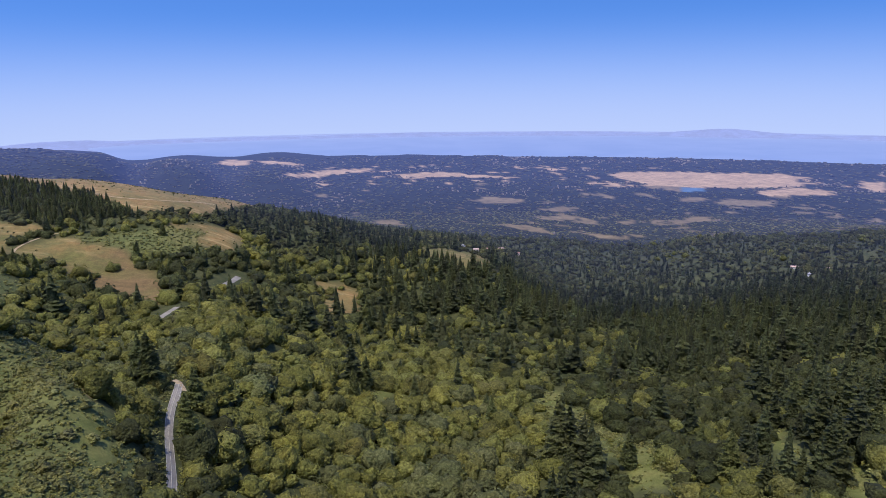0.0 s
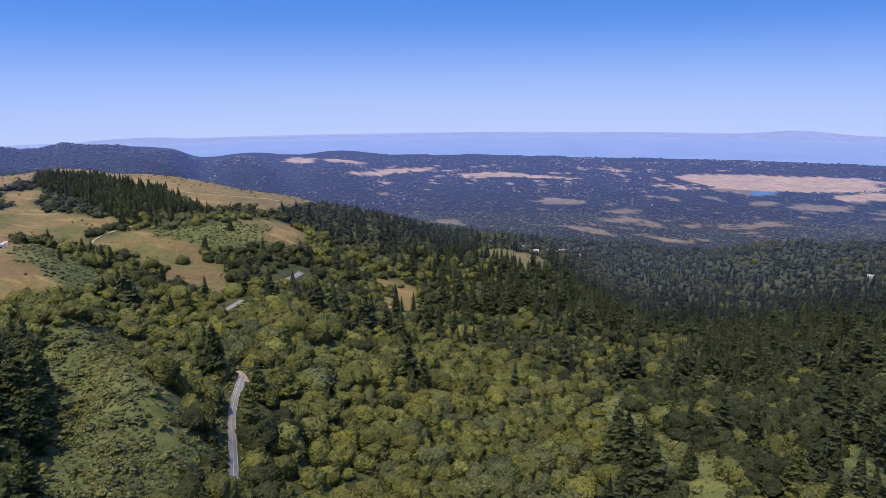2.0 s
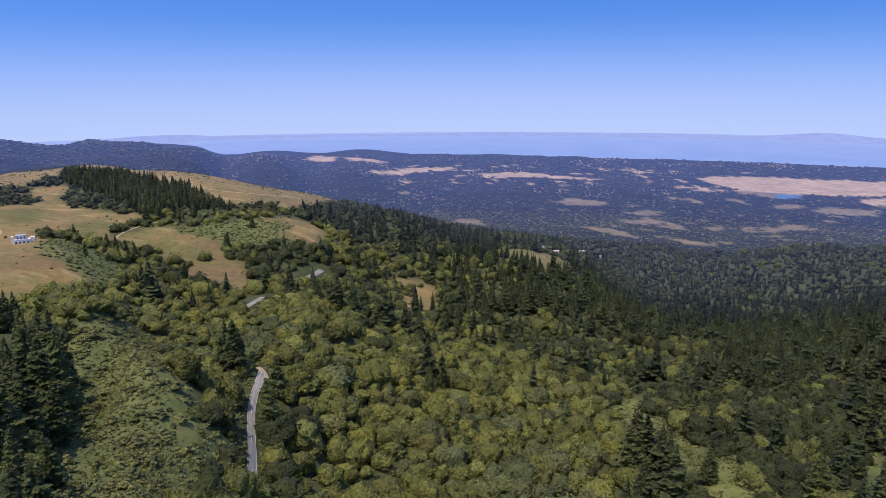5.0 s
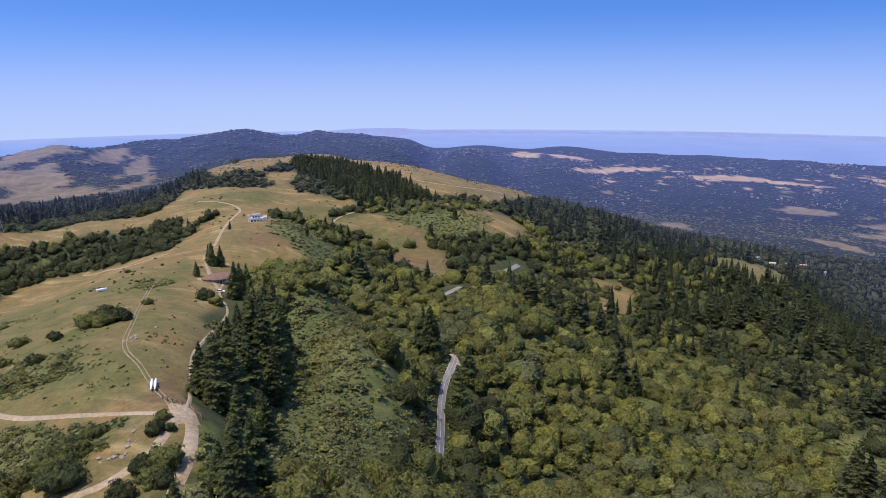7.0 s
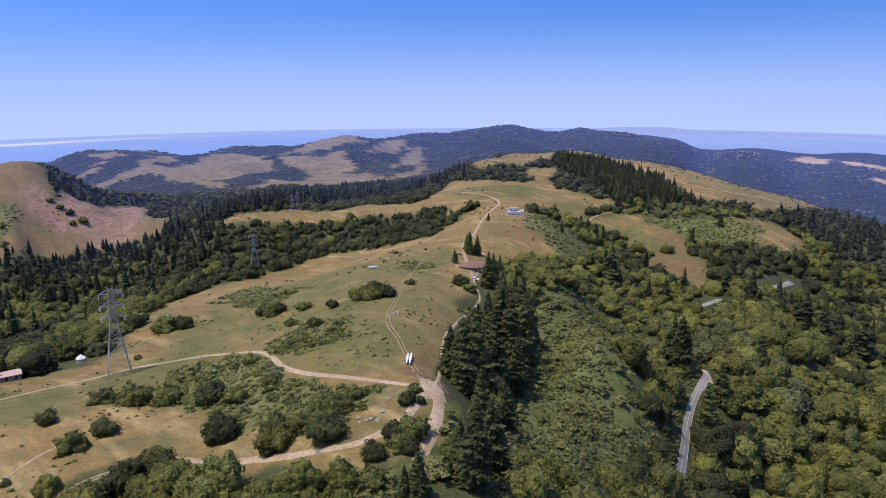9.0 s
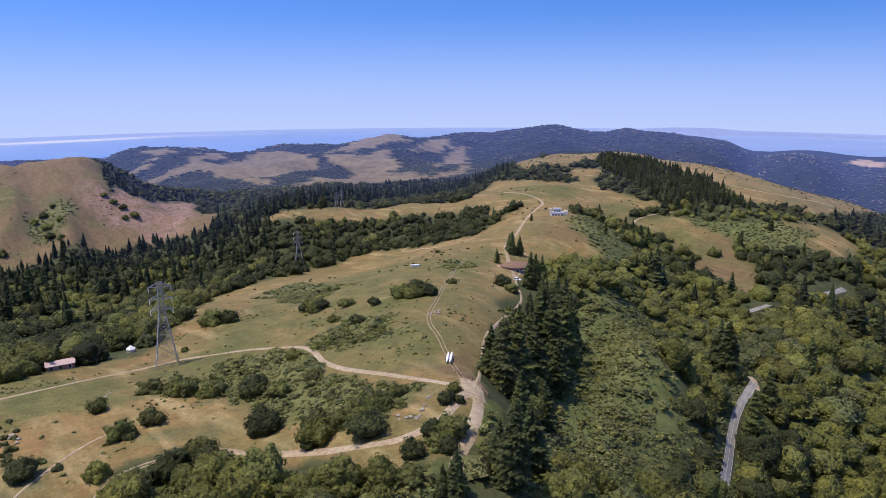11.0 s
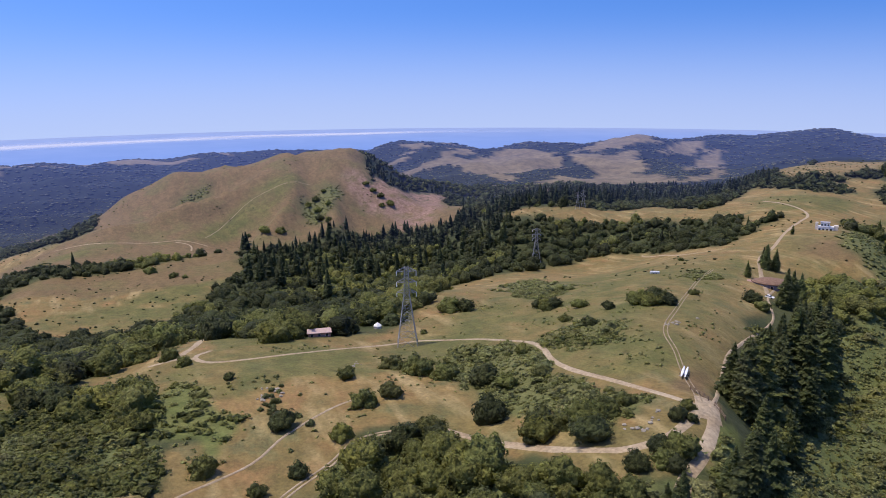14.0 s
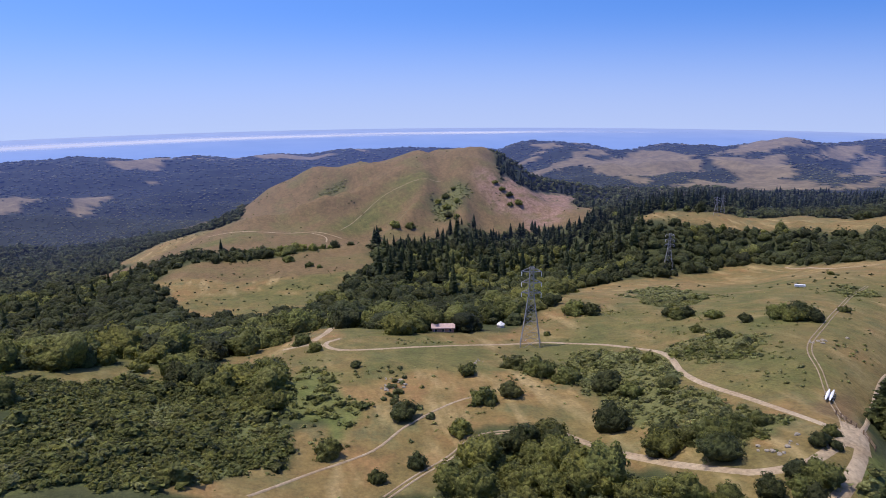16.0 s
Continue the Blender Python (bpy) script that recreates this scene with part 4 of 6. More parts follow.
def oak_crown(seed, leaves, lobes=7, core=1, size=0.11, flat=0.72, loose=0.5, tufts=22):
    """A broad crown of unit radius: lobes covered with tufts, the tufts clothed in leaf clumps, over a closed body. Base at z = 0."""
    rng = np.random.default_rng(seed)
    ang = rng.uniform(0, 6.283, lobes)
    rad = loose * np.sqrt(rng.uniform(0.1, 1, lobes))
    c = np.c_[rad * np.cos(ang), rad * np.sin(ang), rng.uniform(0.30, 0.80, lobes) - 0.35 * rad]
    c[0] = (*rng.uniform(-0.2, 0.2, 2), 0.78)
    s = rng.uniform(0.36, 0.56, lobes) - 0.5 * (loose - 0.5)
    tc, ts, to = [], [], []
    tries = 0
    while len(tc) < tufts and tries < 40 * tufts:
        tries += 1
        k = rng.integers(0, lobes)
        d = unit(rng.normal(size=3) + [0, 0, 0.35])
        q = c[k] + d * s[k] * rng.uniform(0.88, 1.05)
        if q[2] > 0.12 and (np.linalg.norm(q - c, axis=1) > 0.84 * s).all():
            tc.append(q), ts.append(rng.uniform(0.09, 0.18)), to.append(d)
    tc, ts, to = np.array(tc), np.array(ts), np.array(to)
    pts, outs, got = [], [], 0
    while got < leaves:
        k = rng.integers(0, len(tc), leaves)
        d = unit(rng.normal(size=(leaves, 3)) + 0.9 * to[k] + [0, 0, 0.25])
        q = tc[k] + d * (ts[k] * rng.uniform(0.85, 1.25, leaves))[:, None]
        keep = (np.linalg.norm(q[:, None] - tc[None], axis=2) > 0.7 * ts[None]).all(1) & (q[:, 2] > 0.02)
        pts.append(q[keep])
        outs.append(d[keep])
        got += int(keep.sum())
        if not keep.any():
            break
    at, out = np.vstack(pts)[:leaves], np.vstack(outs)[:leaves]
    v, f = leaf_tris(rng, at, out + np.array([0, 0, 0.3]), size, 0.36)
    # the closed body of the crown: the outline of all lobes and tufts together
    iv, jf = ico(core)
    mid = np.array([0, 0, 0.42])
    reach = np.full(len(iv), 0.25)
    for q, w in list(zip(c, 0.88 * s)) + list(zip(tc, 0.96 * ts)):
        rel = q - mid
        along = iv @ rel
        disc = along ** 2 - rel @ rel + w ** 2
        reach = np.maximum(reach, np.where(disc > 0, along + np.sqrt(np.maximum(disc, 0)), 0))
    q = mid + iv * (reach * rng.uniform(0.84, 1.0, len(iv)))[:, None]
    keep = (q[jf][:, :, 2].max(1) > 0.12)
    v, f = np.vstack([v, q]), np.vstack([f, jf[keep] + len(v)])
    v[:, 2] *= flat / 1.15
    return v, f


def fir_crown(seed, whorls, arms, reach0=0.23, slim=1.0, ragged=1.3, sprays=1):
    """A conifer of unit height: ragged layers of drooping boughs with side sprays round a tapering spire."""
    rng = np.random.default_rng(seed)
    vs, fs = [], []
    lean, lop, blunt = rng.uniform(0, 6.283), rng.uniform(0.1, 0.3), rng.uniform(0.6, 0.85)

    def kite(root, way, ln, wd, droop):
        side = np.array([-way[1], way[0], 0])
        tip = root + way * ln - np.array([0, 0, droop * ln])
        mid = root + way * ln * 0.55 - np.array([0, 0, 0.25 * droop * ln])
        b = len(vs)
        vs.extend([root + [0, 0, 0.012], mid + side * wd - [0, 0, wd * rng.uniform(0.1, 0.6)], tip, mid - side * wd - [0, 0, wd * rng.uniform(0.1, 0.6)]])
        fs.extend([(b, b + 1, b + 2), (b, b + 2, b + 3)])

    for i in range(whorls):
        t = i / whorls
        reach = (reach0 * (1 - t) ** blunt + 0.014) * min(1.0, 0.55 + 3.2 * t) * rng.uniform(0.75, 1.15)
        for j in range(arms if t < 0.75 else max(3, arms - 3)):
            a = 6.283 * (j + 0.5 * (i % 2) + rng.uniform(-0.45, 0.45)) / arms
            ln = reach * rng.uniform(0.5, 1.2) * (1 + lop * math.sin(a + lean) + 0.12 * math.sin(3 * a + 9 * t))
            root = np.array([0, 0, 0.04 + 0.94 * t + rng.uniform(-0.5, 0.5) * ragged / whorls])
            way = np.array([math.cos(a), math.sin(a), 0])
            droop = rng.uniform(0.0, 0.42)
            kite(root, way, ln, ln * slim * rng.uniform(0.3, 0.5) + 0.004, droop)
            for turn in (-0.55, 0.5)[:sprays - 1]:
                b = a + turn * rng.uniform(0.7, 1.3)
                kite(root + way * ln * 0.4 - np.array([0, 0, droop * ln * 0.25]), np.array([math.cos(b), math.sin(b), 0]), ln * rng.uniform(0.35, 0.62), ln * 0.17 * slim + 0.003, droop + rng.uniform(-0.25, 0.3))
    # the dense inside of the crown
    ring = np.radians(np.arange(0, 360, 60))
    b = len(vs)
    for r, z in ((0.30 * reach0, 0.08), (0.52 * reach0, 0.22), (0.30 * reach0, 0.6)):
        vs.extend([np.array([r * math.cos(q), r * math.sin(q), z]) for q in ring])
    vs.append(np.array([0, 0, 1.02]))
    for i in range(6):
        j = (i + 1) % 6
        for lo in (0, 6):
            fs.extend([(b + lo + i, b + lo + j, b + lo + 6 + j), (b + lo + i, b + lo + 6 + j, b + lo + 6 + i)])
        fs.append((b + 12 + i, b + 12 + j, b + 18))
    return np.array(vs), np.array(fs)


def scatter(name, kinds, places, mat, label, category, smooth=True):
    """One joined mesh of many plants. places: x, y, z, width, height, turn, kind."""
    if not len(places):
        return None
    vs, fs, tone, base = [], [], [], 0
    places = np.asarray(places, float)
    own = np.random.default_rng(len(places)).uniform(size=len(places))
    for k, (tv, tf) in enumerate(kinds):
        mine = places[:, 6].astype(int) == k
        sel = places[mine]
        if not len(sel):
            continue
        c, s = np.cos(sel[:, 5])[:, None], np.sin(sel[:, 5])[:, None]
        x = (tv[None, :, 0] * c - tv[None, :, 1] * s) * sel[:, 3:4] + sel[:, 0:1]
        y = (tv[None, :, 0] * s + tv[None, :, 1] * c) * sel[:, 3:4] + sel[:, 1:2]
        z = tv[None, :, 2] * sel[:, 4:5] + sel[:, 2:3]
        vs.append(np.stack([x, y, z], -1).reshape(-1, 3))
        fs.append((tf[None] + (np.arange(len(sel)) * len(tv))[:, None, None] + base).reshape(-1, 3))
        tone.append(np.repeat(own[mine], len(tv)))
        base += len(sel) * len(tv)
    me = mesh_from(name, np.vstack(vs), np.vstack(fs), [mat], None, smooth)
    me.attributes.new("tone", "FLOAT", "POINT").data.foreach_set("value", np.concatenate(tone).astype(np.float32))
    return tagged(new(name, me), label, category, kind="stuff")


def jittered(r0, r1, cell, seed, a0=-42.0, a1=125.0):
    """Plan points, one in each cell of a grid, shaken, in a sector round the overlook."""
    rng = np.random.default_rng(seed)
    g = np.arange(-r1, r1, cell)
    x, y = np.meshgrid(g, g)
    x = (x + rng.uniform(-0.48, 0.48, x.shape) * cell).ravel()
    y = (y + rng.uniform(-0.48, 0.48, y.shape) * cell).ravel()
    r, a = np.hypot(x, y), np.degrees(np.arctan2(-x, y))
    k = (r >= r0) & (r < r1) & (a > a0) & (a < a1)
    return x[k], y[k], rng


VERGES = {"mountain_road": 2.5, "mountain_road_bend": 7.5, "mountain_road_upper": 8.0, "valley_turnout": 2.0}      # open ground beside the asphalt, wide enough that the camera sees the road


def clear_of_roads(x, y, gap):
    ok = np.ones(x.shape, bool)
    for name, (pts, width, _, _) in ROADS.items():
        p = np.array(pts, float)
        width = width + 2 * VERGES.get(name, 0.0)
        for a, b in zip(p[:-1], p[1:]):
            d = b - a
            t = np.clip(((x - a[0]) * d[0] + (y - a[1]) * d[1]) / (d @ d), 0, 1)
            ok &= np.hypot(x - a[0] - t * d[0], y - a[1] - t * d[1]) > gap + width / 2
    return ok


# ground kept free of trees round the buildings and on their camera side: x, y, radius
CLEARINGS = [(-315, 70, 8), (-307, 68, 7), (-325, 103, 10), (-320, 101, 10), (-311, 97, 10), (-300, 92, 9), (-340, 115, 4), (-275, 327, 11), (-266, 316, 9), (-258, 296, 11), (-251, 287, 9), (-282, 352, 9), (-274, 342, 8),
             (-380, 488, 12), (84, 834, 8), (490, 954, 12), (490, 914, 8), (538, 952, 9), (-71, 960, 10), (46, 996, 11), (60, 1022, 12), (123, 1142, 11), (95, 1132, 12), (29, 1005, 9)]


def clear_of_things(x, y):
    ok = np.ones(x.shape, bool)
    for cx, cy, cr in CLEARINGS:
        ok &= np.hypot(x - cx, y - cy) > cr
    return ok


def hides_glade(x, y):
    """Whether a near-wood spot would hide a glade or clearing from the camera; kept treeless."""
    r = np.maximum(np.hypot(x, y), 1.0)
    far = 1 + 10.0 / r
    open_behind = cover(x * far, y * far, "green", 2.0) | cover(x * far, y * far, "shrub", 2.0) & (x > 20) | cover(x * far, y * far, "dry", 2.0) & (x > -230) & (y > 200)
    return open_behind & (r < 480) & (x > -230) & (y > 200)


def rows_of(x, y, rng, w0, w1, tall, kinds, sink=0.0, spread_out=0.0):
    w = rng.uniform(w0, w1, len(x))
    if spread_out:
        w = np.clip(0.5 * (w0 + w1) * np.exp(rng.normal(-0.1, spread_out, len(x))), 0.55 * w0, 1.4 * w1)
    h = w * tall * rng.uniform(0.8, 1.25, len(x))
    return np.c_[x, y, ground(x, y) - sink * h, w, h, rng.uniform(0, 6.283, len(x)), rng.integers(0, kinds, len(x))]


# ---- single trees and bushes ----
OAKS = [(-231, 61, 6.7), (-203, 59, 7.9), (-207, 69, 7.3), (-186, 47, 6.3), (-177, 91, 9.8), (-152, 91, 4.8), (-206, 103, 10.1), (-196, 107, 7.8), (-220, 94, 9.4), (-239, 81, 8.8), (-229, 87, 10.6), (-146, 99, 27.1), (-293, 182, 20.3), (-238, 204, 26.2), (-249, 187, 5.7), (-253, 167, 5.1), (-229, 163, 5.9), (-272, 187, 6.9), (-253, 240, 4.6), (-134, 128, 3.9), (-130, 121, 4.7), (-118, 111, 8.1), (-116, 105, 5.7), (-118, 99, 5.7), (-297, 117, 3.3), (-330, 154, 9.8), (-333, 147, 12.3), (-214, -9, 9.5), (-235, -25, 12.4), (-259, -23, 18), (-246, -31, 12.9), (-259, -10, 9), (-281, 8, 6), (-297, 3, 7.6), (-248, 22, 3.9), (-237, -42, 4.6), (-255, -55, 6.3), (-264, -46, 6.9), (-172, 31, 5.2), (-166, 19, 4.7), (-180, 7, 7.4), (-200, 32, 8.2), (-719, 0, 10.6), (-684, 29, 5.1), (-692, 20, 6.9), (-224, 129, 5.6), (-191, 117, 5.9), (-146, 110, 8.1), (-148, 118, 5.8), (-248, 273, 8.6), (-223, 326, 19.6), (-218, 334, 16.6), (-284, 399, 20.2), (-373, 339, 4.1), (-279, 445, 10.8), (-290, 601, 10.9), (-295, 578, 18.1), (-121, 108, 5.9), (-113, 106, 4.8), (-128, 124, 3.2), (-960, 209, 9), (-973, 223, 10), (-986, 238, 8), (-937, 231, 9), (-939, 217, 11), (-990, 302, 8), (-977, 308, 9), (-963, 315, 10), (-945, 311, 8), (-946, 323, 11), (-863, 132, 13), (-903, 211, 12), (-884, 217, 9), (-920, 120, 7), (-865, 153, 12), (-117, 673, 14.8), (-107, 712, 6.6), (-115, 691, 10.5), (-119, 656, 7.8)]
FIRS = [(-300, 324, 10.9), (-320, 361, 16.4), (-318, 367, 15.6), (-328, 367, 13.9), (-243, 290, 20.2), (-262, 323, 19.1), (-247, 299, 19.3), (-377, 546, 14.8), (-322, 477, 10.8), (-363, 569, 13.9), (-348, 558, 16.1), (-330, 542, 19.1), (-328, 551, 20.5), (-329, 535, 16.6), (-282, 636, 17), (-380, 453, 7.2), (-395, 539, 6.9), (-283, 635, 12.5), (-279, 694, 13.4), (-242, 592, 13.7), (-240, 603, 18.1), (-252, 608, 13), (-232, 652, 14.7), (-282, 631, 14.7), (-282, 698, 12.2), (-50, 425, 22.5), (-55, 395, 22.9), (-116, 290, 20.8), (-119, 312, 20.4), (-141, 316, 29.9), (-155, 337, 25.4), (-19, 412, 20.1), (-34, 354, 12.9), (26, 406, 18.2), (61, 341, 41.6), (28, 388, 21), (99, 416, 26.6), (105, 422, 23.1), (-124, 377, 20.4), (-70, 612, 31.3), (-7, 527, 18.2), (208, 390, 30.9), (94, 330, 22.1), (133, 299, 26.9), (129, 324, 22.2), (-143, 158, 25.3), (-146, 167, 29.3), (-152, 184, 31.4), (-160, 205, 32.9), (-166, 222, 33.7), (-166, 187, 20.5), (-169, 201, 27.2), (-183, 232, 33.1), (-197, 261, 30.7), (-170, 187, 14.8), (-191, 221, 14.9), (-203, 249, 21.8), (-211, 273, 24.8), (-222, 274, 16.3), (-159, 181, 24.1), (-167, 207, 32.3), (-118, 138, 18), (-96, 111, 20.8), (-99, 95, 13.1), (-101, 93, 7.8), (-100, 121, 20.4), (-102, 112, 14.1), (-132, 165, 19.1), (-150, 196, 23.9), (-190, 227, 21.5), (-194, 243, 29.2), (-185, 250, 29.5), (-150, 160, 18.2)]
ROCKS = [(-203, 183, 2.8), (-202, 180, 2.1), (-204, 186, 1.9), (-209, 201, 1.5), (-131, 111, 2.2), (-132, 110, 1.5), (-136, 109, 1.4), (-132, 114, 1.6), (-251, 71, 1.8), (-247, 68, 1.3), (-223, 31, 4), (-226, 33, 3.2), (-230, 35, 2.8), (-232, 34, 2.5), (-227, 31, 2), (-134, 117, 1.9), (-136, 120, 1.3)]
GREY_BUSHES = [(-239, 34, 2.4), (-243, 38, 2.6), (-230, 34, 2.9), (-225, 31, 3.1), (-219, 34, 3.4), (-217, 31, 2.4), (-209, 33, 2.6), (-204, 35, 2.9), (-205, 38, 3.1), (-198, 40, 3.4), (-233, 38, 2.4), (-215, 28, 2.6), (-225, 33, 3), (-219, 33, 3.5), (-213, 31, 3.2), (-228, 36, 2.4), (-219, 30, 2.3), (-216, 32, 2.5), (-211, 30, 2.1)]


def tree_maker(name, crown, height, trunk_h, trunk_r, mat, label, category):
    """A tree with a tapered, limbed trunk and a leafy crown; returns the first one, to be copied."""
    root = new(name)
    bm = bmesh.new()
    bmesh.ops.create_cone(bm, segments=8, radius1=trunk_r, radius2=trunk_r * 0.45, depth=trunk_h, cap_ends=True, matrix=Matrix.Translation((0, 0, trunk_h / 2 - 0.4)))
    part("trunk", bm, BARK, root)
    for k in range(3 if category == "tree" else 0):
        bm = bmesh.new()
        bmesh.ops.create_cone(bm, segments=5, radius1=trunk_r * 0.5, radius2=trunk_r * 0.15, depth=0.36, cap_ends=True)
        ob = part("limb", bm, BARK, root)
        ob.matrix_basis = Matrix.Translation((0, 0, trunk_h * 0.6)) @ Euler((radians(42), 0, 2.1 * k + 0.4)).to_matrix().to_4x4() @ Matrix.Translation((0, 0, 0.16))
    c = new("crown", mesh_from("crown", crown[0] * height, crown[1], [mat], None, category != "conifer"))
    c.parent = root
    return tagged(root, label, category)


def put_copies(makers, places, rng, group):
    """places: x, y, size; the first of each maker takes a place itself."""
    used = set()
    for x, y, size in places:
        k = int(rng.integers(0, len(makers)))
        m = pose(x, y, float(ground(x, y)) - 0.15, 0, 0, float(rng.uniform(0, 360)))
        if k not in used:
            used.add(k)
            ob = makers[k]
            ob.matrix_basis = m @ Matrix.Diagonal((size, size, size * rng.uniform(0.9, 1.1), 1))
            tagged(ob, group=group)
        else:
            ob = copy_thing(makers[k], m)
            ob.scale = (size, size, size * rng.uniform(0.9, 1.1))


def unit_oak(seed, mat, label, leaves=460, tall=1.15):
    v, f = oak_crown(seed, leaves, 11, 3, 0.06, 0.75, 0.58, 60)
    v = v * np.array([0.5, 0.5, 0.5 * tall * 1.3]) + np.array([0, 0, 0.10])
    return tree_maker("oak_tree", (v, f), 1.0, 0.42, 0.03, mat, label, "tree")


def unit_bush(seed, mat, label):
    v, f = oak_crown(seed, 480, 12, 3, 0.06, 0.72, 0.64, 60)
    v = v * np.array([0.5, 0.5, 0.76])
    return tree_maker("bush", (v, f), 1.0, 0.25, 0.02, mat, label, "bush")


def unit_fir(seed, mat, label):
    v, f = fir_crown(seed, 46, 12, 0.25, 0.72, 2.4, 3)
    return tree_maker("fir_tree", (v * np.array([1.0, 1.0, 1.0]), f), 1.0, 0.75, 0.014, mat, label, "conifer")


rng_things = np.random.default_rng(7)
bush_makers = [unit_bush(501, OAK, "dense dark green rounded oak bush on dry grass"), unit_bush(502, OAK, "dense green rounded bush on dry grass"),
               unit_bush(503, DARK_OAK, "dark olive bush with an uneven top")]
bush_places = []
for bx, by, bw in OAKS:
    if bw > 14:
        for k in range(int(bw / 3)):
            a, d = rng_things.uniform(0, 6.28), bw * 0.36 * math.sqrt(rng_things.uniform(0.05, 1))
            bush_places.append((bx + d * math.cos(a), by + 0.8 * d * math.sin(a), bw * rng_things.uniform(0.3, 0.5)))
    else:
        bush_places.append((bx, by, bw * 1.25))
put_copies(bush_makers, bush_places, rng_things, "bushes on the open slopes")
put_copies([unit_bush(511, GREY_TREE, "pale grey-green sage bush on the dry slope")], GREY_BUSHES, rng_things, "grey bushes on the dry slope")
fir_makers = [unit_fir(601 + k, FIR, "tall dark green fir with drooping boughs") for k in range(6)]
put_copies(fir_makers, FIRS, rng_things, "tall firs of the ridge and road")


def near_woods():
    """The oaks nearest the overlook, one by one; returns where they stand."""
    x, y, rng = jittered(118, 345, 7.9, 77)
    ok = ~(hides_glade(x, y) | cover(x, y, "dry") | cover(x, y, "green") | cover(x, y, "shrub") | cover(x, y, "conifer")) & clear_of_things(x, y) & clear_of_roads(x, y, 4.4)
    bench = (np.arctan2(-x, y) > radians(55)) & (np.hypot(x, y) < 215) | (np.arctan2(-x, y) > radians(42)) & (np.hypot(x, y) < 150)
    ok = np.where(bench, cover(x, y, "grove", 2.0) & clear_of_roads(x, y, 3.2), ok & (np.hypot(x, y) > 150))
    x, y = x[ok], y[ok]
    order = np.argsort(np.hypot(x, y))[:290]
    x, y = x[order], y[order]
    makers = [unit_oak(701, BAY_TREE, "broad bright green bay tree in the wood"), unit_oak(702, BAY_TREE, "broad green oak with a lumpy crown"),
              unit_oak(703, BAY_TREE, "rounded green oak in the wood"), unit_oak(704, OAK, "dark green oak with an uneven crown"),
              unit_oak(706, OAK, "dark green bay tree with a lumpy crown"), unit_oak(707, DARK_OAK, "dark live oak with a dense crown"), unit_oak(708, GREY_TREE, "greyish green buckeye tree in the wood"),
              unit_oak(705, BAY_TREE, "light yellow-green bay tree in the wood")]
    put_copies(makers, [(a, b, float(np.clip(12.5 * math.exp(rng.normal(0, 0.27)), 7, 21)) * (0.78 if math.atan2(-a, b) > radians(42) and math.hypot(a, b) < 215 else 1.0)) for a, b in zip(x, y)], rng, "trees of the near wood")
    return float(np.hypot(x, y).max())


NEAR_EDGE = near_woods()


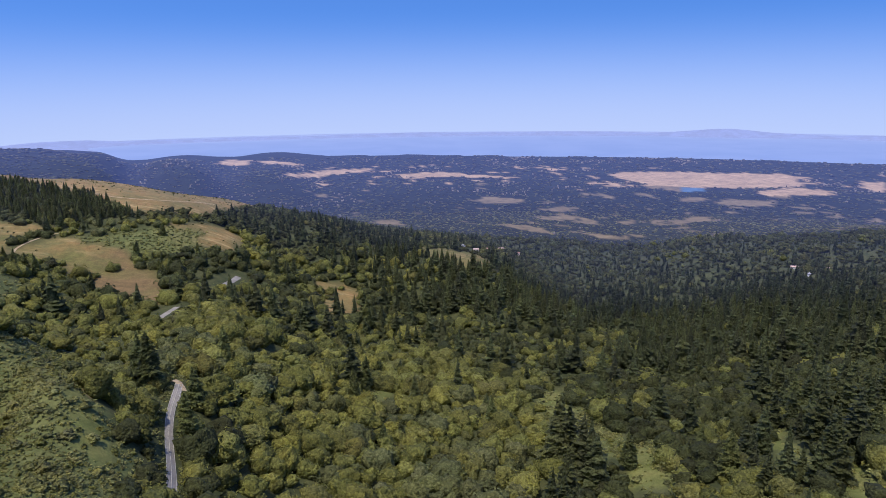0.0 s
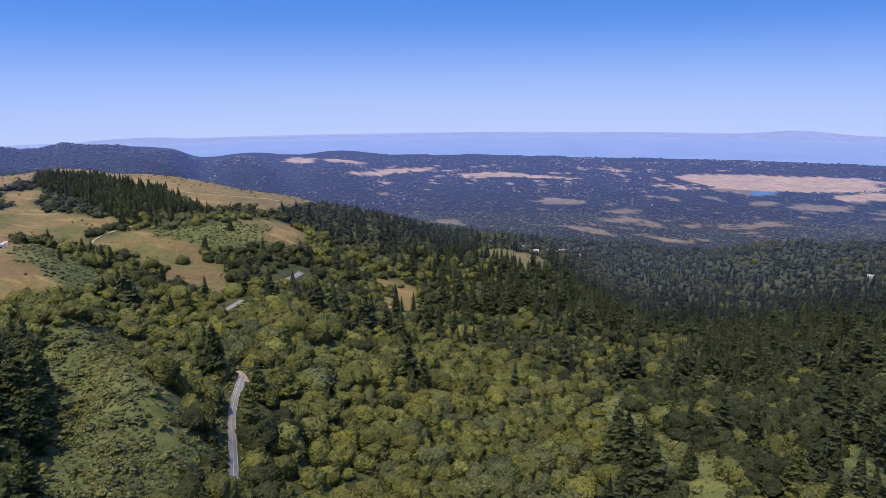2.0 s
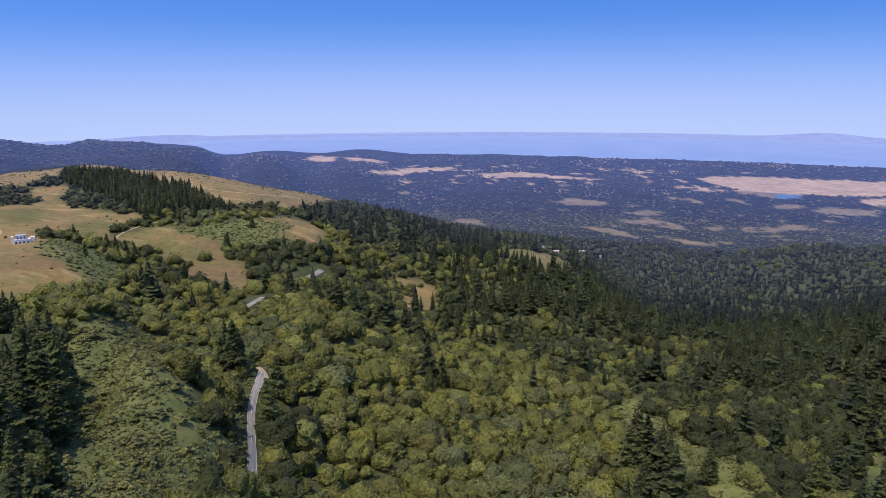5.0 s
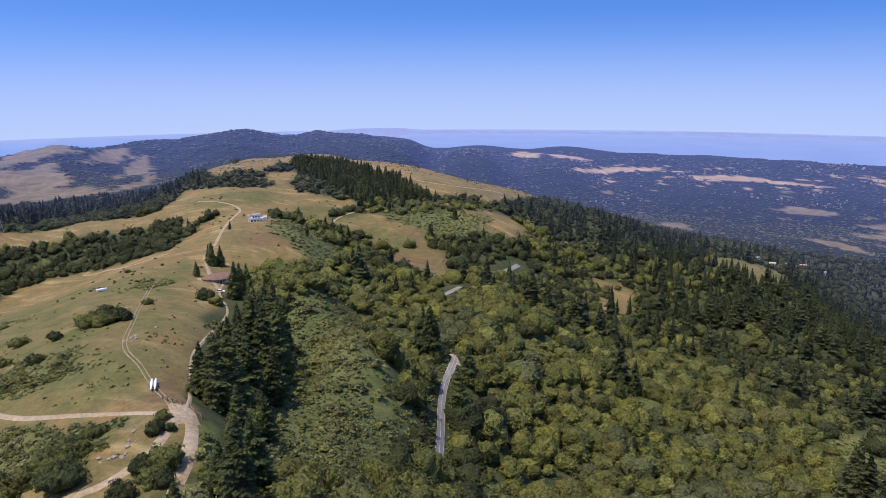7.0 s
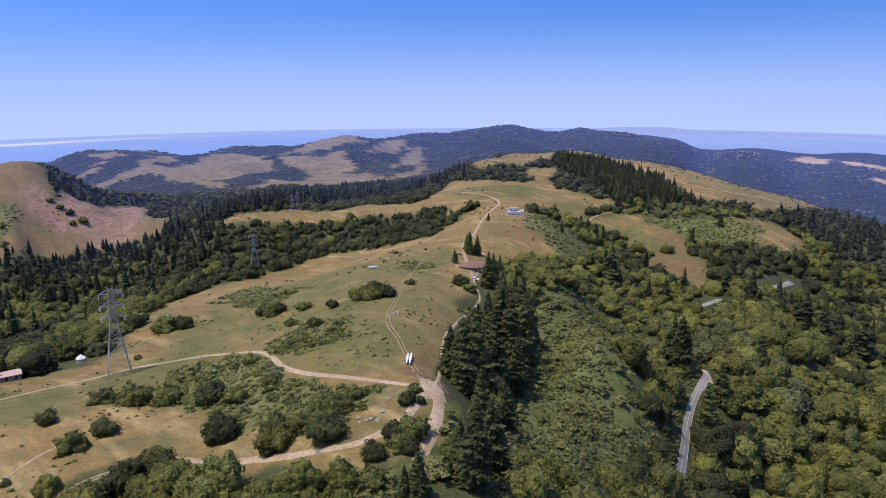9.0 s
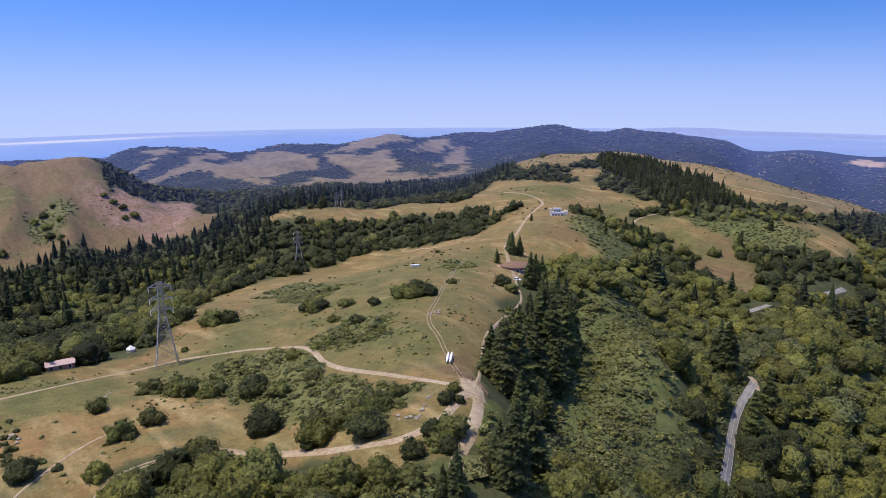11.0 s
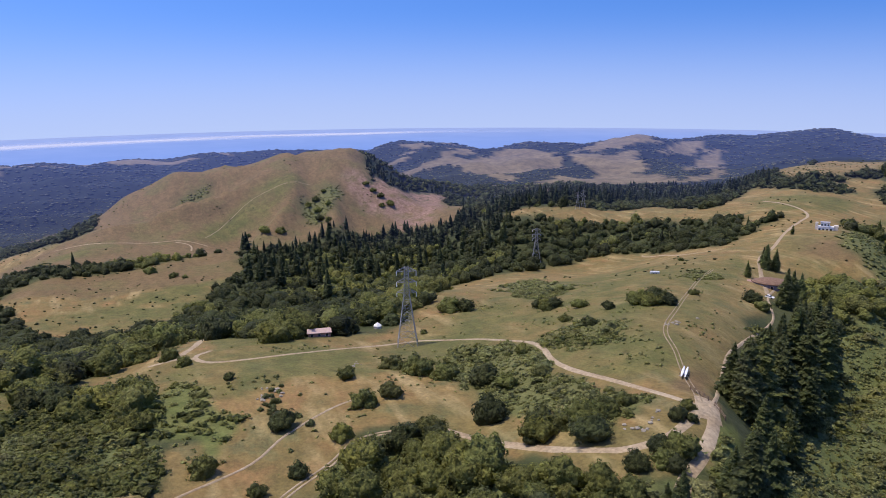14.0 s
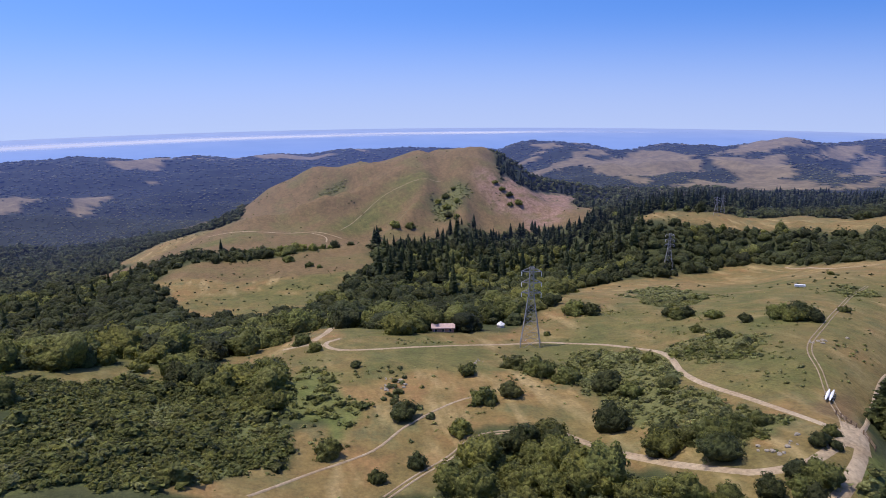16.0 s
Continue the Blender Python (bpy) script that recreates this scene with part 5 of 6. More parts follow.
# ---- woods as a mass ----
def plant_woods():
    bands = [(0, 460, 8.7, 84, 7, 0.085, 20, 8), (460, 820, 9.4, 28, 6, 0.13, 12, 6), (820, 1330, 8.9, 12, 5, 0.2, 8, 5)]
    for i, (r0, r1, cell, leaves, lobes, size, whorls, arms) in enumerate(bands):
        oaks = [oak_crown(40 + 7 * i + k, leaves, lobes, (3, 2, 1)[i], size, 0.72, 0.52, (40, 24, 10)[i]) for k in range(5)]
        firs = [fir_crown(80 + 7 * i + k, whorls, arms, 0.22, 0.9, 1.8) for k in range(4)]
        x, y, rng = jittered(max(150, r0 - 170), r1 + 170 if i < 2 else r1, cell, 100 + i)
        r = np.hypot(x, y)
        reach = r + (80 * ripple(x, y, 34, 70) + rng.normal(0, 35, len(x)) if i < 2 else np.where(r < 1000, 80 * ripple(x, y, 34, 70) + rng.normal(0, 35, len(x)), 0))
        firland, half = cover(x, y, "conifer", 14.0), cover(x, y, "mixed_wood", 14.0)
        open_land = hides_glade(x, y) | cover(x, y, "dry") | cover(x, y, "green") | cover(x, y, "shrub") | cover(x, y, "scar") | (ground(x, y) < 3)
        stand_of_firs = cover(x, y, "stand", 14.0)
        firland, open_land = firland | stand_of_firs, open_land & ~stand_of_firs
        p_fir = np.where(firland, 0.62, np.where(half, 0.42, np.clip(0.06 + 0.36 * ripple(x, y, 31, 70), 0.03, 0.3))) * np.where(~firland & (r < 420), 0.5, 1.0) * np.where(~firland & ~half & (x < -430), 0.15, 1.0)
        is_fir = rng.uniform(size=len(x)) < p_fir
        stand = cover(x, y, "conifer") & (r < 420) & (x < -60)
        is_fir &= (r > 520) | (x > -60)
        ok = ((r > 215) | (x > -100)) & (r > 150) & (reach >= r0) & (reach < r1) & ~open_land & ~stand & clear_of_things(x, y) & clear_of_roads(x, y, 2.2) & (rng.uniform(size=len(x)) < 0.96) & ((r > NEAR_EDGE) | (rng.uniform(size=len(x)) < 0.12))
        sort = 0.8 * ripple(x + 0.6 * y, y - 0.3 * x, 35, 150) + 0.9 * ripple(x, y, 32, 70) + 0.6 * ripple(x, y, 33, 24) + rng.normal(0, 0.42, len(x)) * np.where(x > 60, 1.5, 1.0) - 0.55 * np.clip((x - 20) / 120, 0, 1) * (r > 260) - 0.95 * np.clip((-300 - x) / 140, 0, 1) + 0.55 * ((r < 430) & (x < 40) & (x > -200))
        light, middle = (BAY_TREE, OAK) if i < 2 else (VALLEY_OAK, VALLEY_DARK_OAK)
        for mat, lo, hi, word in ((DARK_OAK if i < 2 else VALLEY_DARK_OAK, -9, -0.45, "dark live oaks"), (middle, -0.45, 0.2, "green oaks"), (light, 0.2, 1.5 if i < 2 else 1.2, "bright green bay trees and oaks"), (GREY_TREE, 1.5 if i < 2 else 1.2, 9, "greyish buckeyes")):
            k = ok & ~is_fir & (sort >= lo) & (sort < hi)
            scatter("oak_wood", oaks, rows_of(x[k], y[k], rng, *((5.6, 9.8), (5.4, 9.2), (6.4, 10.0))[i], (1.35, 1.3, 0.85)[i], 5, 0.05, 0.3), mat, "dense wood of rounded " + word, "trees")
        k = ok & is_fir
        f = rows_of(x[k], y[k], rng, 10, 29, 1.0, 4, 0.0)
        f[:, 4] *= np.where(firland[k] & ~stand_of_firs[k], 1.15, 0.95) * np.clip(1.25 - (r[k] - 400) / 950, 0.38, 1.1)
        f[:, 3] = f[:, 4] * rng.uniform(0.85, 1.3, len(f)) * (1.0, 1.1, 1.4)[i]
        f[:, 4] = np.where(stand_of_firs[k], rng.uniform(7, 12, len(f)), f[:, 4])
        f[:, 3] = np.where(stand_of_firs[k], 1.5 * f[:, 4], f[:, 3])
        scatter("fir_wood", firs, f, FIR_WOOD if i < 2 else VALLEY_FIR, "dark green firs standing among the oaks", "trees", False)


plant_woods()


def plant_stand():
    """The close stand of firs behind the white house."""
    x, y, rng = jittered(680, 1120, 6.2, 140, 15, 50)
    k = cover(x, y, "stand", 6.0)
    f = rows_of(x[k], y[k], rng, 7.0, 13.0, 1.0, 4, 0.0)
    f[:, 3] = 1.45 * f[:, 4]
    scatter("fir_wood", [fir_crown(180 + j, 9, 6, 0.22, 0.9, 1.8) for j in range(4)], f, FIR_WOOD, "close dark stand of firs on the grassy ridge", "trees", False)


plant_stand()


def plant_distance():
    """Woods of the far hills and the plain, as clumps."""
    clump = [oak_crown(160 + k, 1, 4, 1, 0.3) for k in range(3)]
    for r0, r1, cell, mat, a0, a1, word in ((1270, 1780, 13.0, MID_WOOD, -40, 70, "woods on the hills beyond the valley"), (1270, 1950, 10.5, MID_WOOD, 70, 122, "woods in the canyons below the bare dome"), (1720, 2500, 21.5, FAR_WOOD, -40, 122, "woods on the far hills"),
                                           (2400, 3350, 30.0, PLAIN_WOOD, -40, 36, "trees between the suburbs of the plain"), (2450, 3700, 32.0, FAR_WOOD, 36, 122, "woods on the far mountain")):
        x, y, rng = jittered(r0, r1, cell, int(r0), a0, a1)
        bare = cover(x, y, "far_dry", 14.0) | cover(x, y, "lake") | cover(x, y, "dry") | (ground(x, y) < 2)
        k = ~bare & (rng.uniform(size=len(x)) < np.where((np.degrees(np.arctan2(-x, y)) < 30) & (np.hypot(x, y) > 2000), 0.62, 0.88) + 0.2 * ripple(x, y, 41, 90))
        grow = cell / 12.0
        scatter("far_wood", clump, rows_of(x[k], y[k], rng, 4.0 * grow, 7.0 * grow, 0.42, 3, 0.08), mat, word, "trees")


plant_distance()


def shrub_rows(x, y, rng):
    """Mostly low brush, and here and there a bush that overtops it."""
    rows = rows_of(x, y, rng, 1.0, 2.6, 0.8, 3, 0.12, 0.34)
    rows[:, 3:5] *= (1 + 0.45 * ripple(x, y, 55, 12) + np.where(rng.uniform(size=len(x)) < 0.05, rng.uniform(0.6, 1.6, len(x)), 0.0) + 0.35 * (np.arctan2(-x, y) > radians(78)))[:, None]
    return rows


def plant_shrubs():
    low = [oak_crown(120 + k, 20, 5, 1, 0.24, 0.66, 0.55, 10) for k in range(3)]
    x, y, rng = jittered(118, 430, 1.95, 301)
    lawn = cover(x, y, "green")
    thick = (cover(x, y, "shrub") & ~lawn | lawn & (rng.uniform(size=len(x)) < 0.2)) & clear_of_roads(x, y, 1.0) & (rng.uniform(size=len(x)) < np.where(np.arctan2(-x, y) > radians(78), 1.0, 0.82) + 0.3 * ripple(x, y, 51, 9))
    thick |= (x > -215) & (y > 225) & ~clear_of_roads(x, y, 4.0) & clear_of_roads(x, y, -1.6) & (rng.uniform(size=len(x)) < 0.7)
    tone = ripple(x, y, 52, 14) + rng.normal(0, 0.5, len(x))
    tone = np.where(np.arctan2(-x, y) > radians(78), np.where(tone < 0.45, -1.0, np.where(tone < 0.75, 2.0, 0.0)), tone)
    for mat, lo, hi, word in ((SHRUB, -0.55, 0.75, "grey-green coyote brush"), (OAK, -9, -0.55, "dark green low scrub oak"), (GREY_TREE, 0.75, 1.2, "pale grey sage"), (BAY_TREE, 1.2, 9, "bright green low brush")):
        k = thick & (tone >= lo) & (tone < hi)
        scatter("chaparral", low, shrub_rows(x[k], y[k], rng), mat, word + " covering the slope", "shrubs")
    grass = (cover(x, y, "dry") | cover(x, y, "olive")) & ~cover(x, y, "shrub") & clear_of_roads(x, y, 4.4)
    dens = np.clip(0.5 * ripple(x, y, 53, 22) - 0.12, 0, 1) + 0.025
    k = grass & (rng.uniform(size=len(x)) < 0.9 * dens)
    scatter("slope_brush", low, rows_of(x[k], y[k], rng, 0.4, 1.5, 0.9, 3, 0.1), SHRUB, "low brush dotted over the dry grass", "shrubs")
    x, y, rng = jittered(430, 1330, 6.0, 302)
    low = [oak_crown(130 + k, 4, 4, 1, 0.3, 0.6) for k in range(3)]
    grass = (cover(x, y, "dry") | cover(x, y, "shrub")) & clear_of_roads(x, y, 1.0)
    dens = np.clip(0.5 * ripple(x, y, 53, 40) - 0.17, 0, 1) + 0.015 + 0.2 * (np.hypot(x, y) > 980) * (x > -720) + 0.14 * inside(x, y, [(-640, -110), (-690, -60), (-690, 60), (-560, 20), (-480, -40), (-560, -90)]) + 0.5 * cover(x, y, "shrub")
    k = grass & (rng.uniform(size=len(x)) < dens)
    scatter("slope_brush", low, rows_of(x[k], y[k], rng, 0.8, 2.4, 0.9, 3, 0.1), DARK_OAK, "dark brush dotted over the grassy hills", "shrubs")
    x, y, rng = jittered(430, 1330, 4.0, 303)
    k = cover(x, y, "shrub", 9.0) & clear_of_roads(x, y, 1.0) & (rng.uniform(size=len(x)) < 0.75 + 0.4 * ripple(x, y, 54, 18))
    scatter("chaparral", low, rows_of(x[k], y[k], rng, 1.2, 3.0, 0.8, 3, 0.1), SHRUB, "green scrub in patches on the hills", "shrubs")


plant_shrubs()


# ---- built things ----
def plain(name, color, rough=0.6, metal=0.0, wear=0.25, scale=0.8):
    m, n, l, b = material(name, rough)
    b.inputs["Metallic"].default_value = metal
    a = spread(n, l, speckle(n, l, scale, 5.0), 0.3, 0.7, 1 - wear, 1 + wear * 0.4)
    c = n.new("ShaderNodeRGB")
    c.outputs[0].default_value = (*color, 1)
    l.new(scaled(n, l, c.outputs[0], a), b.inputs["Base Color"])
    return m


STEEL = plain("galvanised_steel", (0.36, 0.355, 0.35), 0.6, 0.3)
WHITE = plain("white_paint", (0.78, 0.78, 0.76), 0.5)
CREAM = plain("cream_stucco", (0.62, 0.55, 0.46), 0.8)
BLUE_WALL = plain("blue_grey_boards", (0.16, 0.16, 0.21), 0.7)
BROWN_ROOF = plain("brown_shingles", (0.21, 0.13, 0.088), 0.9, 0, 0.4, 1.5)
RED_ROOF = plain("faded_red_roof", (0.42, 0.25, 0.20), 0.8, 0, 0.35)
GREY_ROOF = plain("grey_roof", (0.34, 0.34, 0.36), 0.8)
PALE_ROOF = plain("pale_roof", (0.52, 0.38, 0.33), 0.8)
GLASS = plain("dark_window", (0.03, 0.04, 0.05), 0.12)
RUBBER = plain("tyre_rubber", (0.03, 0.03, 0.03), 0.8)
WOOD = plain("weathered_wood", (0.20, 0.14, 0.09), 0.85)
ROCK = plain("lichen_rock", (0.30, 0.265, 0.205), 0.95, 0, 0.45, 0.9)


def box(bm, x0, x1, y0, y1, z0, z1, bevel=0.0):
    made = bmesh.ops.create_cube(bm, size=1, matrix=Matrix.Translation(((x0 + x1) / 2, (y0 + y1) / 2, (z0 + z1) / 2)) @ Matrix.Diagonal((x1 - x0, y1 - y0, z1 - z0, 1)))
    if bevel:
        edges = list({e for v in made["verts"] for e in v.link_edges})
        bmesh.ops.bevel(bm, geom=edges, offset=bevel, segments=2, affect="EDGES", profile=0.5)
    return bm


def boxed(*args, bevel=0.0):
    return box(bmesh.new(), *args, bevel=bevel)


def bar(bm, p, q, w):
    """A thin square bar from p to q."""
    p, q = Vector(p), Vector(q)
    d = q - p
    m = Matrix.Translation((p + q) / 2) @ d.to_track_quat("Z", "Y").to_matrix().to_4x4() @ Matrix.Diagonal((w, w, d.length, 1))
    bmesh.ops.create_cube(bm, size=1, matrix=m)


def pylon(x, y, h, turn, label):
    """A square lattice tower with three crossarms."""
    root = thing("transmission_tower", x, y, label, "power pylon", turn=turn, group="towers of the power line")
    root.location.z -= 0.4
    k = h / 37.0

    def half(z):
        for (z0, w0), (z1, w1) in (((0, 4.6), (11, 3.0)), ((11, 3.0), (25, 1.15)), ((25, 1.15), (37.2, 0.85))):
            if z <= z1:
                return w0 + (w1 - w0) * (z - z0) / (z1 - z0)
        return 1.0
    corners = ((1, 1), (-1, 1), (-1, -1), (1, -1))
    levels = [0, 5.5, 11, 15, 18.5, 21.5, 24, 26.3, 28.6, 30.9, 33.2, 35.4, 37]
    for cx, cy in corners:
        bm = bmesh.new()
        for a, b in zip((0, 11, 25), (11, 25, 37)):
            bar(bm, (cx * half(a) * k, cy * half(a) * k, a * k), (cx * half(b) * k, cy * half(b) * k, b * k), 0.24 * k)
        part("leg", bm, STEEL, root)
    for (ax, ay), (bx, by) in zip(corners, corners[1:] + corners[:1]):
        bm = bmesh.new()
        for lo, hi in zip(levels[:-1], levels[1:]):
            p, q = half(lo) * k, half(hi) * k
            bar(bm, (ax * p, ay * p, lo * k), (bx * q, by * q, hi * k), 0.11 * k)
            bar(bm, (bx * p, by * p, lo * k), (ax * q, ay * q, hi * k), 0.11 * k)
            bar(bm, (ax * q, ay * q, hi * k), (bx * q, by * q, hi * k), 0.10 * k)
        part("bracing", bm, STEEL, root)
    for z in (25.2, 29.9, 34.9):
        bm = bmesh.new()
        w = half(z) * k
        bar(bm, (-4.2 * k, 0, (z + 0.15) * k), (4.2 * k, 0, (z + 0.15) * k), 0.12 * k)
        for s in (-1, 1):
            tip = (s * 4.4 * k, 0, (z + 0.2) * k)
            for cy in (-1, 1):
                bar(bm, (s * w, cy * w, z * k), tip, 0.16 * k)
                bar(bm, (s * w, cy * w, (z + 1.7) * k), tip, 0.16 * k)
        arm = part("crossarm", bm, STEEL, root)
        for s in (-1, 1):
            bm = bmesh.new()
            for j in range(6):
                bmesh.ops.create_cone(bm, segments=8, radius1=0.19 * k, radius2=0.12 * k, depth=0.34 * k, cap_ends=True, matrix=Matrix.Translation((s * 4.3 * k, 0, (z - 0.1 - 0.33 * j) * k)))
            part("insulator", bm, WHITE, arm, "pale string of insulators")
    return root


pylon(-282, 103, 37, 70, "tall grey steel lattice tower beside the gravel road")
pylon(-587, 351, 35, 64, "grey steel lattice tower before the dark firs")
pylon(-712, 482, 22, 60, "distant grey steel lattice tower above the woods")
pylon(-722, 497, 22, 60, "distant grey steel lattice tower, one of a pair")


def window(root, x, y, z, w, h, depth=0.12):
    ob = part("window", boxed(x - w / 2, x + w / 2, y - depth, y + depth, z, z + h), GLASS, root, "dark window pane")
    for edge in (x - w / 2 - 0.1, x + w / 2):
        part("frame", boxed(edge, edge + 0.1, y - depth - 0.05, y + depth, z - 0.1, z + h + 0.1), WHITE, ob)
    return ob


def gable(w, d, z, h, over=0.5):
    """A ridged roof over a w by d plan, eaves at z."""
    bm = bmesh.new()
    a, b = w / 2 + over, d / 2 + over
    p = [(-a, -b, z), (a, -b, z), (a, b, z), (-a, b, z), (-a, 0, z + h), (a, 0, z + h)]
    v = [bm.verts.new(q) for q in p] + [bm.verts.new((q[0], q[1], q[2] - 0.25)) for q in p]
    for f in ((0, 1, 5, 4), (2, 3, 4, 5), (0, 4, 3), (1, 2, 5), (7, 6, 10, 11), (9, 8, 11, 10), (6, 7, 1, 0), (8, 9, 3, 2), (9, 6, 0, 3), (7, 8, 2, 1), (6, 9, 10), (8, 7, 11)):
        bm.faces.new([v[i] for i in f])
    return bm


def cottage(x, y, w, d, h, turn, wall, roof, label, name="house"):
    root = thing(name, x, y, label, "house", turn=turn)
    root.location.z -= 0.5
    part("wall", boxed(-w / 2, w / 2, -d / 2, d / 2, -2.5, h + 0.5), wall, root)
    part("roof", gable(w, d, h + 0.6, 0.28 * d), roof, root)
    n = max(2, int(w / 3.2))
    for i in range(n):
        window(root, -w / 2 + (i + 0.5) * w / n, -d / 2 - 0.02, 1.4, 1.1, 1.1)
    return root


def ridge_house():
    """The low house with a wide rounded roof on the crest."""
    root = thing("ridge_house", -279, 320, "low blue-grey house under a broad rounded brown roof", "house", turn=47)
    root.location.z -= 0.6
    bm = bmesh.new()
    ring = [(8.6 * math.cos(a) * (1 + 0.12 * math.cos(2 * a)), 6.2 * math.sin(a)) for a in np.radians(np.arange(0, 360, 18))]
    lo, hi = [bm.verts.new((a, b, -3)) for a, b in ring], [bm.verts.new((a, b, 4.0)) for a, b in ring]
    for i in range(len(ring)):
        j = (i + 1) % len(ring)
        bm.faces.new((lo[i], lo[j], hi[j], hi[i]))
    bm.faces.new(hi)
    part("wall", bm, BLUE_WALL, root)
    bm = bmesh.new()
    rows = []
    for s, z in ((1.08, 3.6), (1.09, 3.95), (0.98, 4.6), (0.74, 5.4), (0.42, 5.95), (0.12, 6.15)):
        rows.append([bm.verts.new((a * s, b * s, z)) for a, b in ring])
    for r0, r1 in zip(rows[:-1], rows[1:]):
        for i in range(len(ring)):
            j = (i + 1) % len(ring)
            bm.faces.new((r0[i], r0[j], r1[j], r1[i]))
    bm.faces.new(rows[-1])
    bm.faces.new(list(reversed(rows[0])))
    part("roof", bm, BROWN_ROOF, root, "broad rounded roof of brown shingles")
    annex = part("annex", boxed(-12.0, -7.0, -1.5, 3.5, -3, 2.9), CREAM, root, "small cream side wing")
    part("annex_roof", boxed(-12.5, -6.8, -2.0, 4.0, 2.9, 3.3, bevel=0.08), RED_ROOF, annex)
    for a in (-60, -90, -120):
        c, s = math.cos(radians(a)), math.sin(radians(a))
        window(root, 8.6 * c * (1 + 0.12 * math.cos(2 * radians(a))), 6.2 * s - 0.05, 1.2, 1.5, 1.5)


ridge_house()


def hill_house():
    """The white house far along the ridge: stepped blocks with terraces."""
    root = thing("hill_house", -380, 488, "white stepped house with terraces on the grassy ridge", "house", turn=38)
    root.location.z -= 0.8
    part("wall", boxed(-5.5, 5.5, -3.5, 3.5, -3, 3.6, bevel=0.05), WHITE, root)
    part("upper_storey", boxed(-3.8, 2.6, -1.5, 3.4, 3.6, 6.6, bevel=0.05), WHITE, root)
    part("side_wing", boxed(5.5, 8.6, -1.0, 3.6, -3, 4.6, bevel=0.05), CREAM, root, "cream side wing")
    part("stair_tower", boxed(-7.4, -5.5, 0.0, 3.0, -3, 6.2, bevel=0.05), CREAM, root, "cream corner tower")
    part("roof", boxed(-4.1, 2.9, -1.8, 3.7, 6.6, 6.9, bevel=0.05), GREY_ROOF, root)
    part("terrace", boxed(-5.7, 5.7, -3.8, -1.6, 3.6, 3.8, bevel=0.03), GREY_ROOF, root)
    part("terrace_wall", boxed(-6.5, 6.5, -5.6, -5.2, -3, 1.2, bevel=0.03), WHITE, root)
    for i in range(4):
        window(root, -4.2 + 2.6 * i, -3.55, 0.9, 1.5, 1.5)
    for i in range(3):
        window(root, -2.8 + 2.2 * i, -1.55, 4.3, 1.2, 1.3)


hill_house()
cottage(-317, 71, 10.5, 5.0, 2.6, 78, RED_ROOF, PALE_ROOF, "long low cabin with a pale pinkish roof by the woods", "cabin")
cottage(-342, 116, 2.6, 2.2, 2.6, 70, CREAM, GREY_ROOF, "small cream hut half hidden by trees", "hut")


def tent(x, y):
    root = thing("tent", x, y, "white peaked canvas tent at the edge of the wood", "tent", turn=66)
    bm = bmesh.new()
    bmesh.ops.create_cone(bm, segments=6, radius1=2.3, radius2=0.15, depth=1.7, cap_ends=True, matrix=Matrix.Translation((0, 0, 2.4)))
    part("canopy", bm, WHITE, root)
    bm = bmesh.new()
    bmesh.ops.create_cone(bm, segments=6, radius1=2.15, radius2=2.1, depth=2.2, cap_ends=True, matrix=Matrix.Translation((0, 0, 0.5)))
    part("side_wall", bm, CREAM, root)


tent(-326, 103)


def car(x, y, turn, label):
    root = thing("parked_car", x, y, label, "car", turn=turn, group="parked cars")
    bm = bmesh.new()
    prof = [(-2.2, 0.35), (-2.25, 0.8), (-1.9, 1.0), (1.15, 1.02), (2.1, 0.85), (2.25, 0.6), (2.2, 0.35)]
    rows = [[bm.verts.new((px, sy, pz)) for px, pz in prof] for sy in (-0.88, 0.88)]
    for i in range(len(prof)):
        j = (i + 1) % len(prof)
        bm.faces.new((rows[0][i], rows[0][j], rows[1][j], rows[1][i]))
    bm.faces.new(rows[0])
    bm.faces.new(list(reversed(rows[1])))
    bmesh.ops.recalc_face_normals(bm, faces=bm.faces)
    part("body", bm, WHITE, root)
    bm = bmesh.new()
    rows = [[bm.verts.new(p) for p in ((-1.85, s * 0.82, 1.0), (-1.45, s * 0.68, 1.52), (0.35, s * 0.68, 1.52), (1.15, s * 0.82, 1.0))] for s in (-1, 1)]
    for i in range(4):
        j = (i + 1) % 4
        bm.faces.new((rows[0][i], rows[0][j], rows[1][j], rows[1][i]))
    bm.faces.new(rows[0])
    bm.faces.new(list(reversed(rows[1])))
    bmesh.ops.recalc_face_normals(bm, faces=bm.faces)
    part("windows", bm, GLASS, root, "dark tinted car windows")
    part("roof", boxed(-1.42, 0.32, -0.66, 0.66, 1.5, 1.57, bevel=0.03), WHITE, root)
    for wx in (-1.4, 1.4):
        for wy in (-0.86, 0.86):
            bm = bmesh.new()
            bmesh.ops.create_cone(bm, segments=14, radius1=0.34, radius2=0.34, depth=0.24, cap_ends=True, matrix=Matrix.Translation((wx, wy, 0.34)) @ pose(0, 0, 0, 90, 0, 0))
            part("wheel", bm, RUBBER, root)


car(-258, 296, 20, "white car parked on the driveway by the bush")
car(-282, 352, 15, "white car parked behind the dark firs")


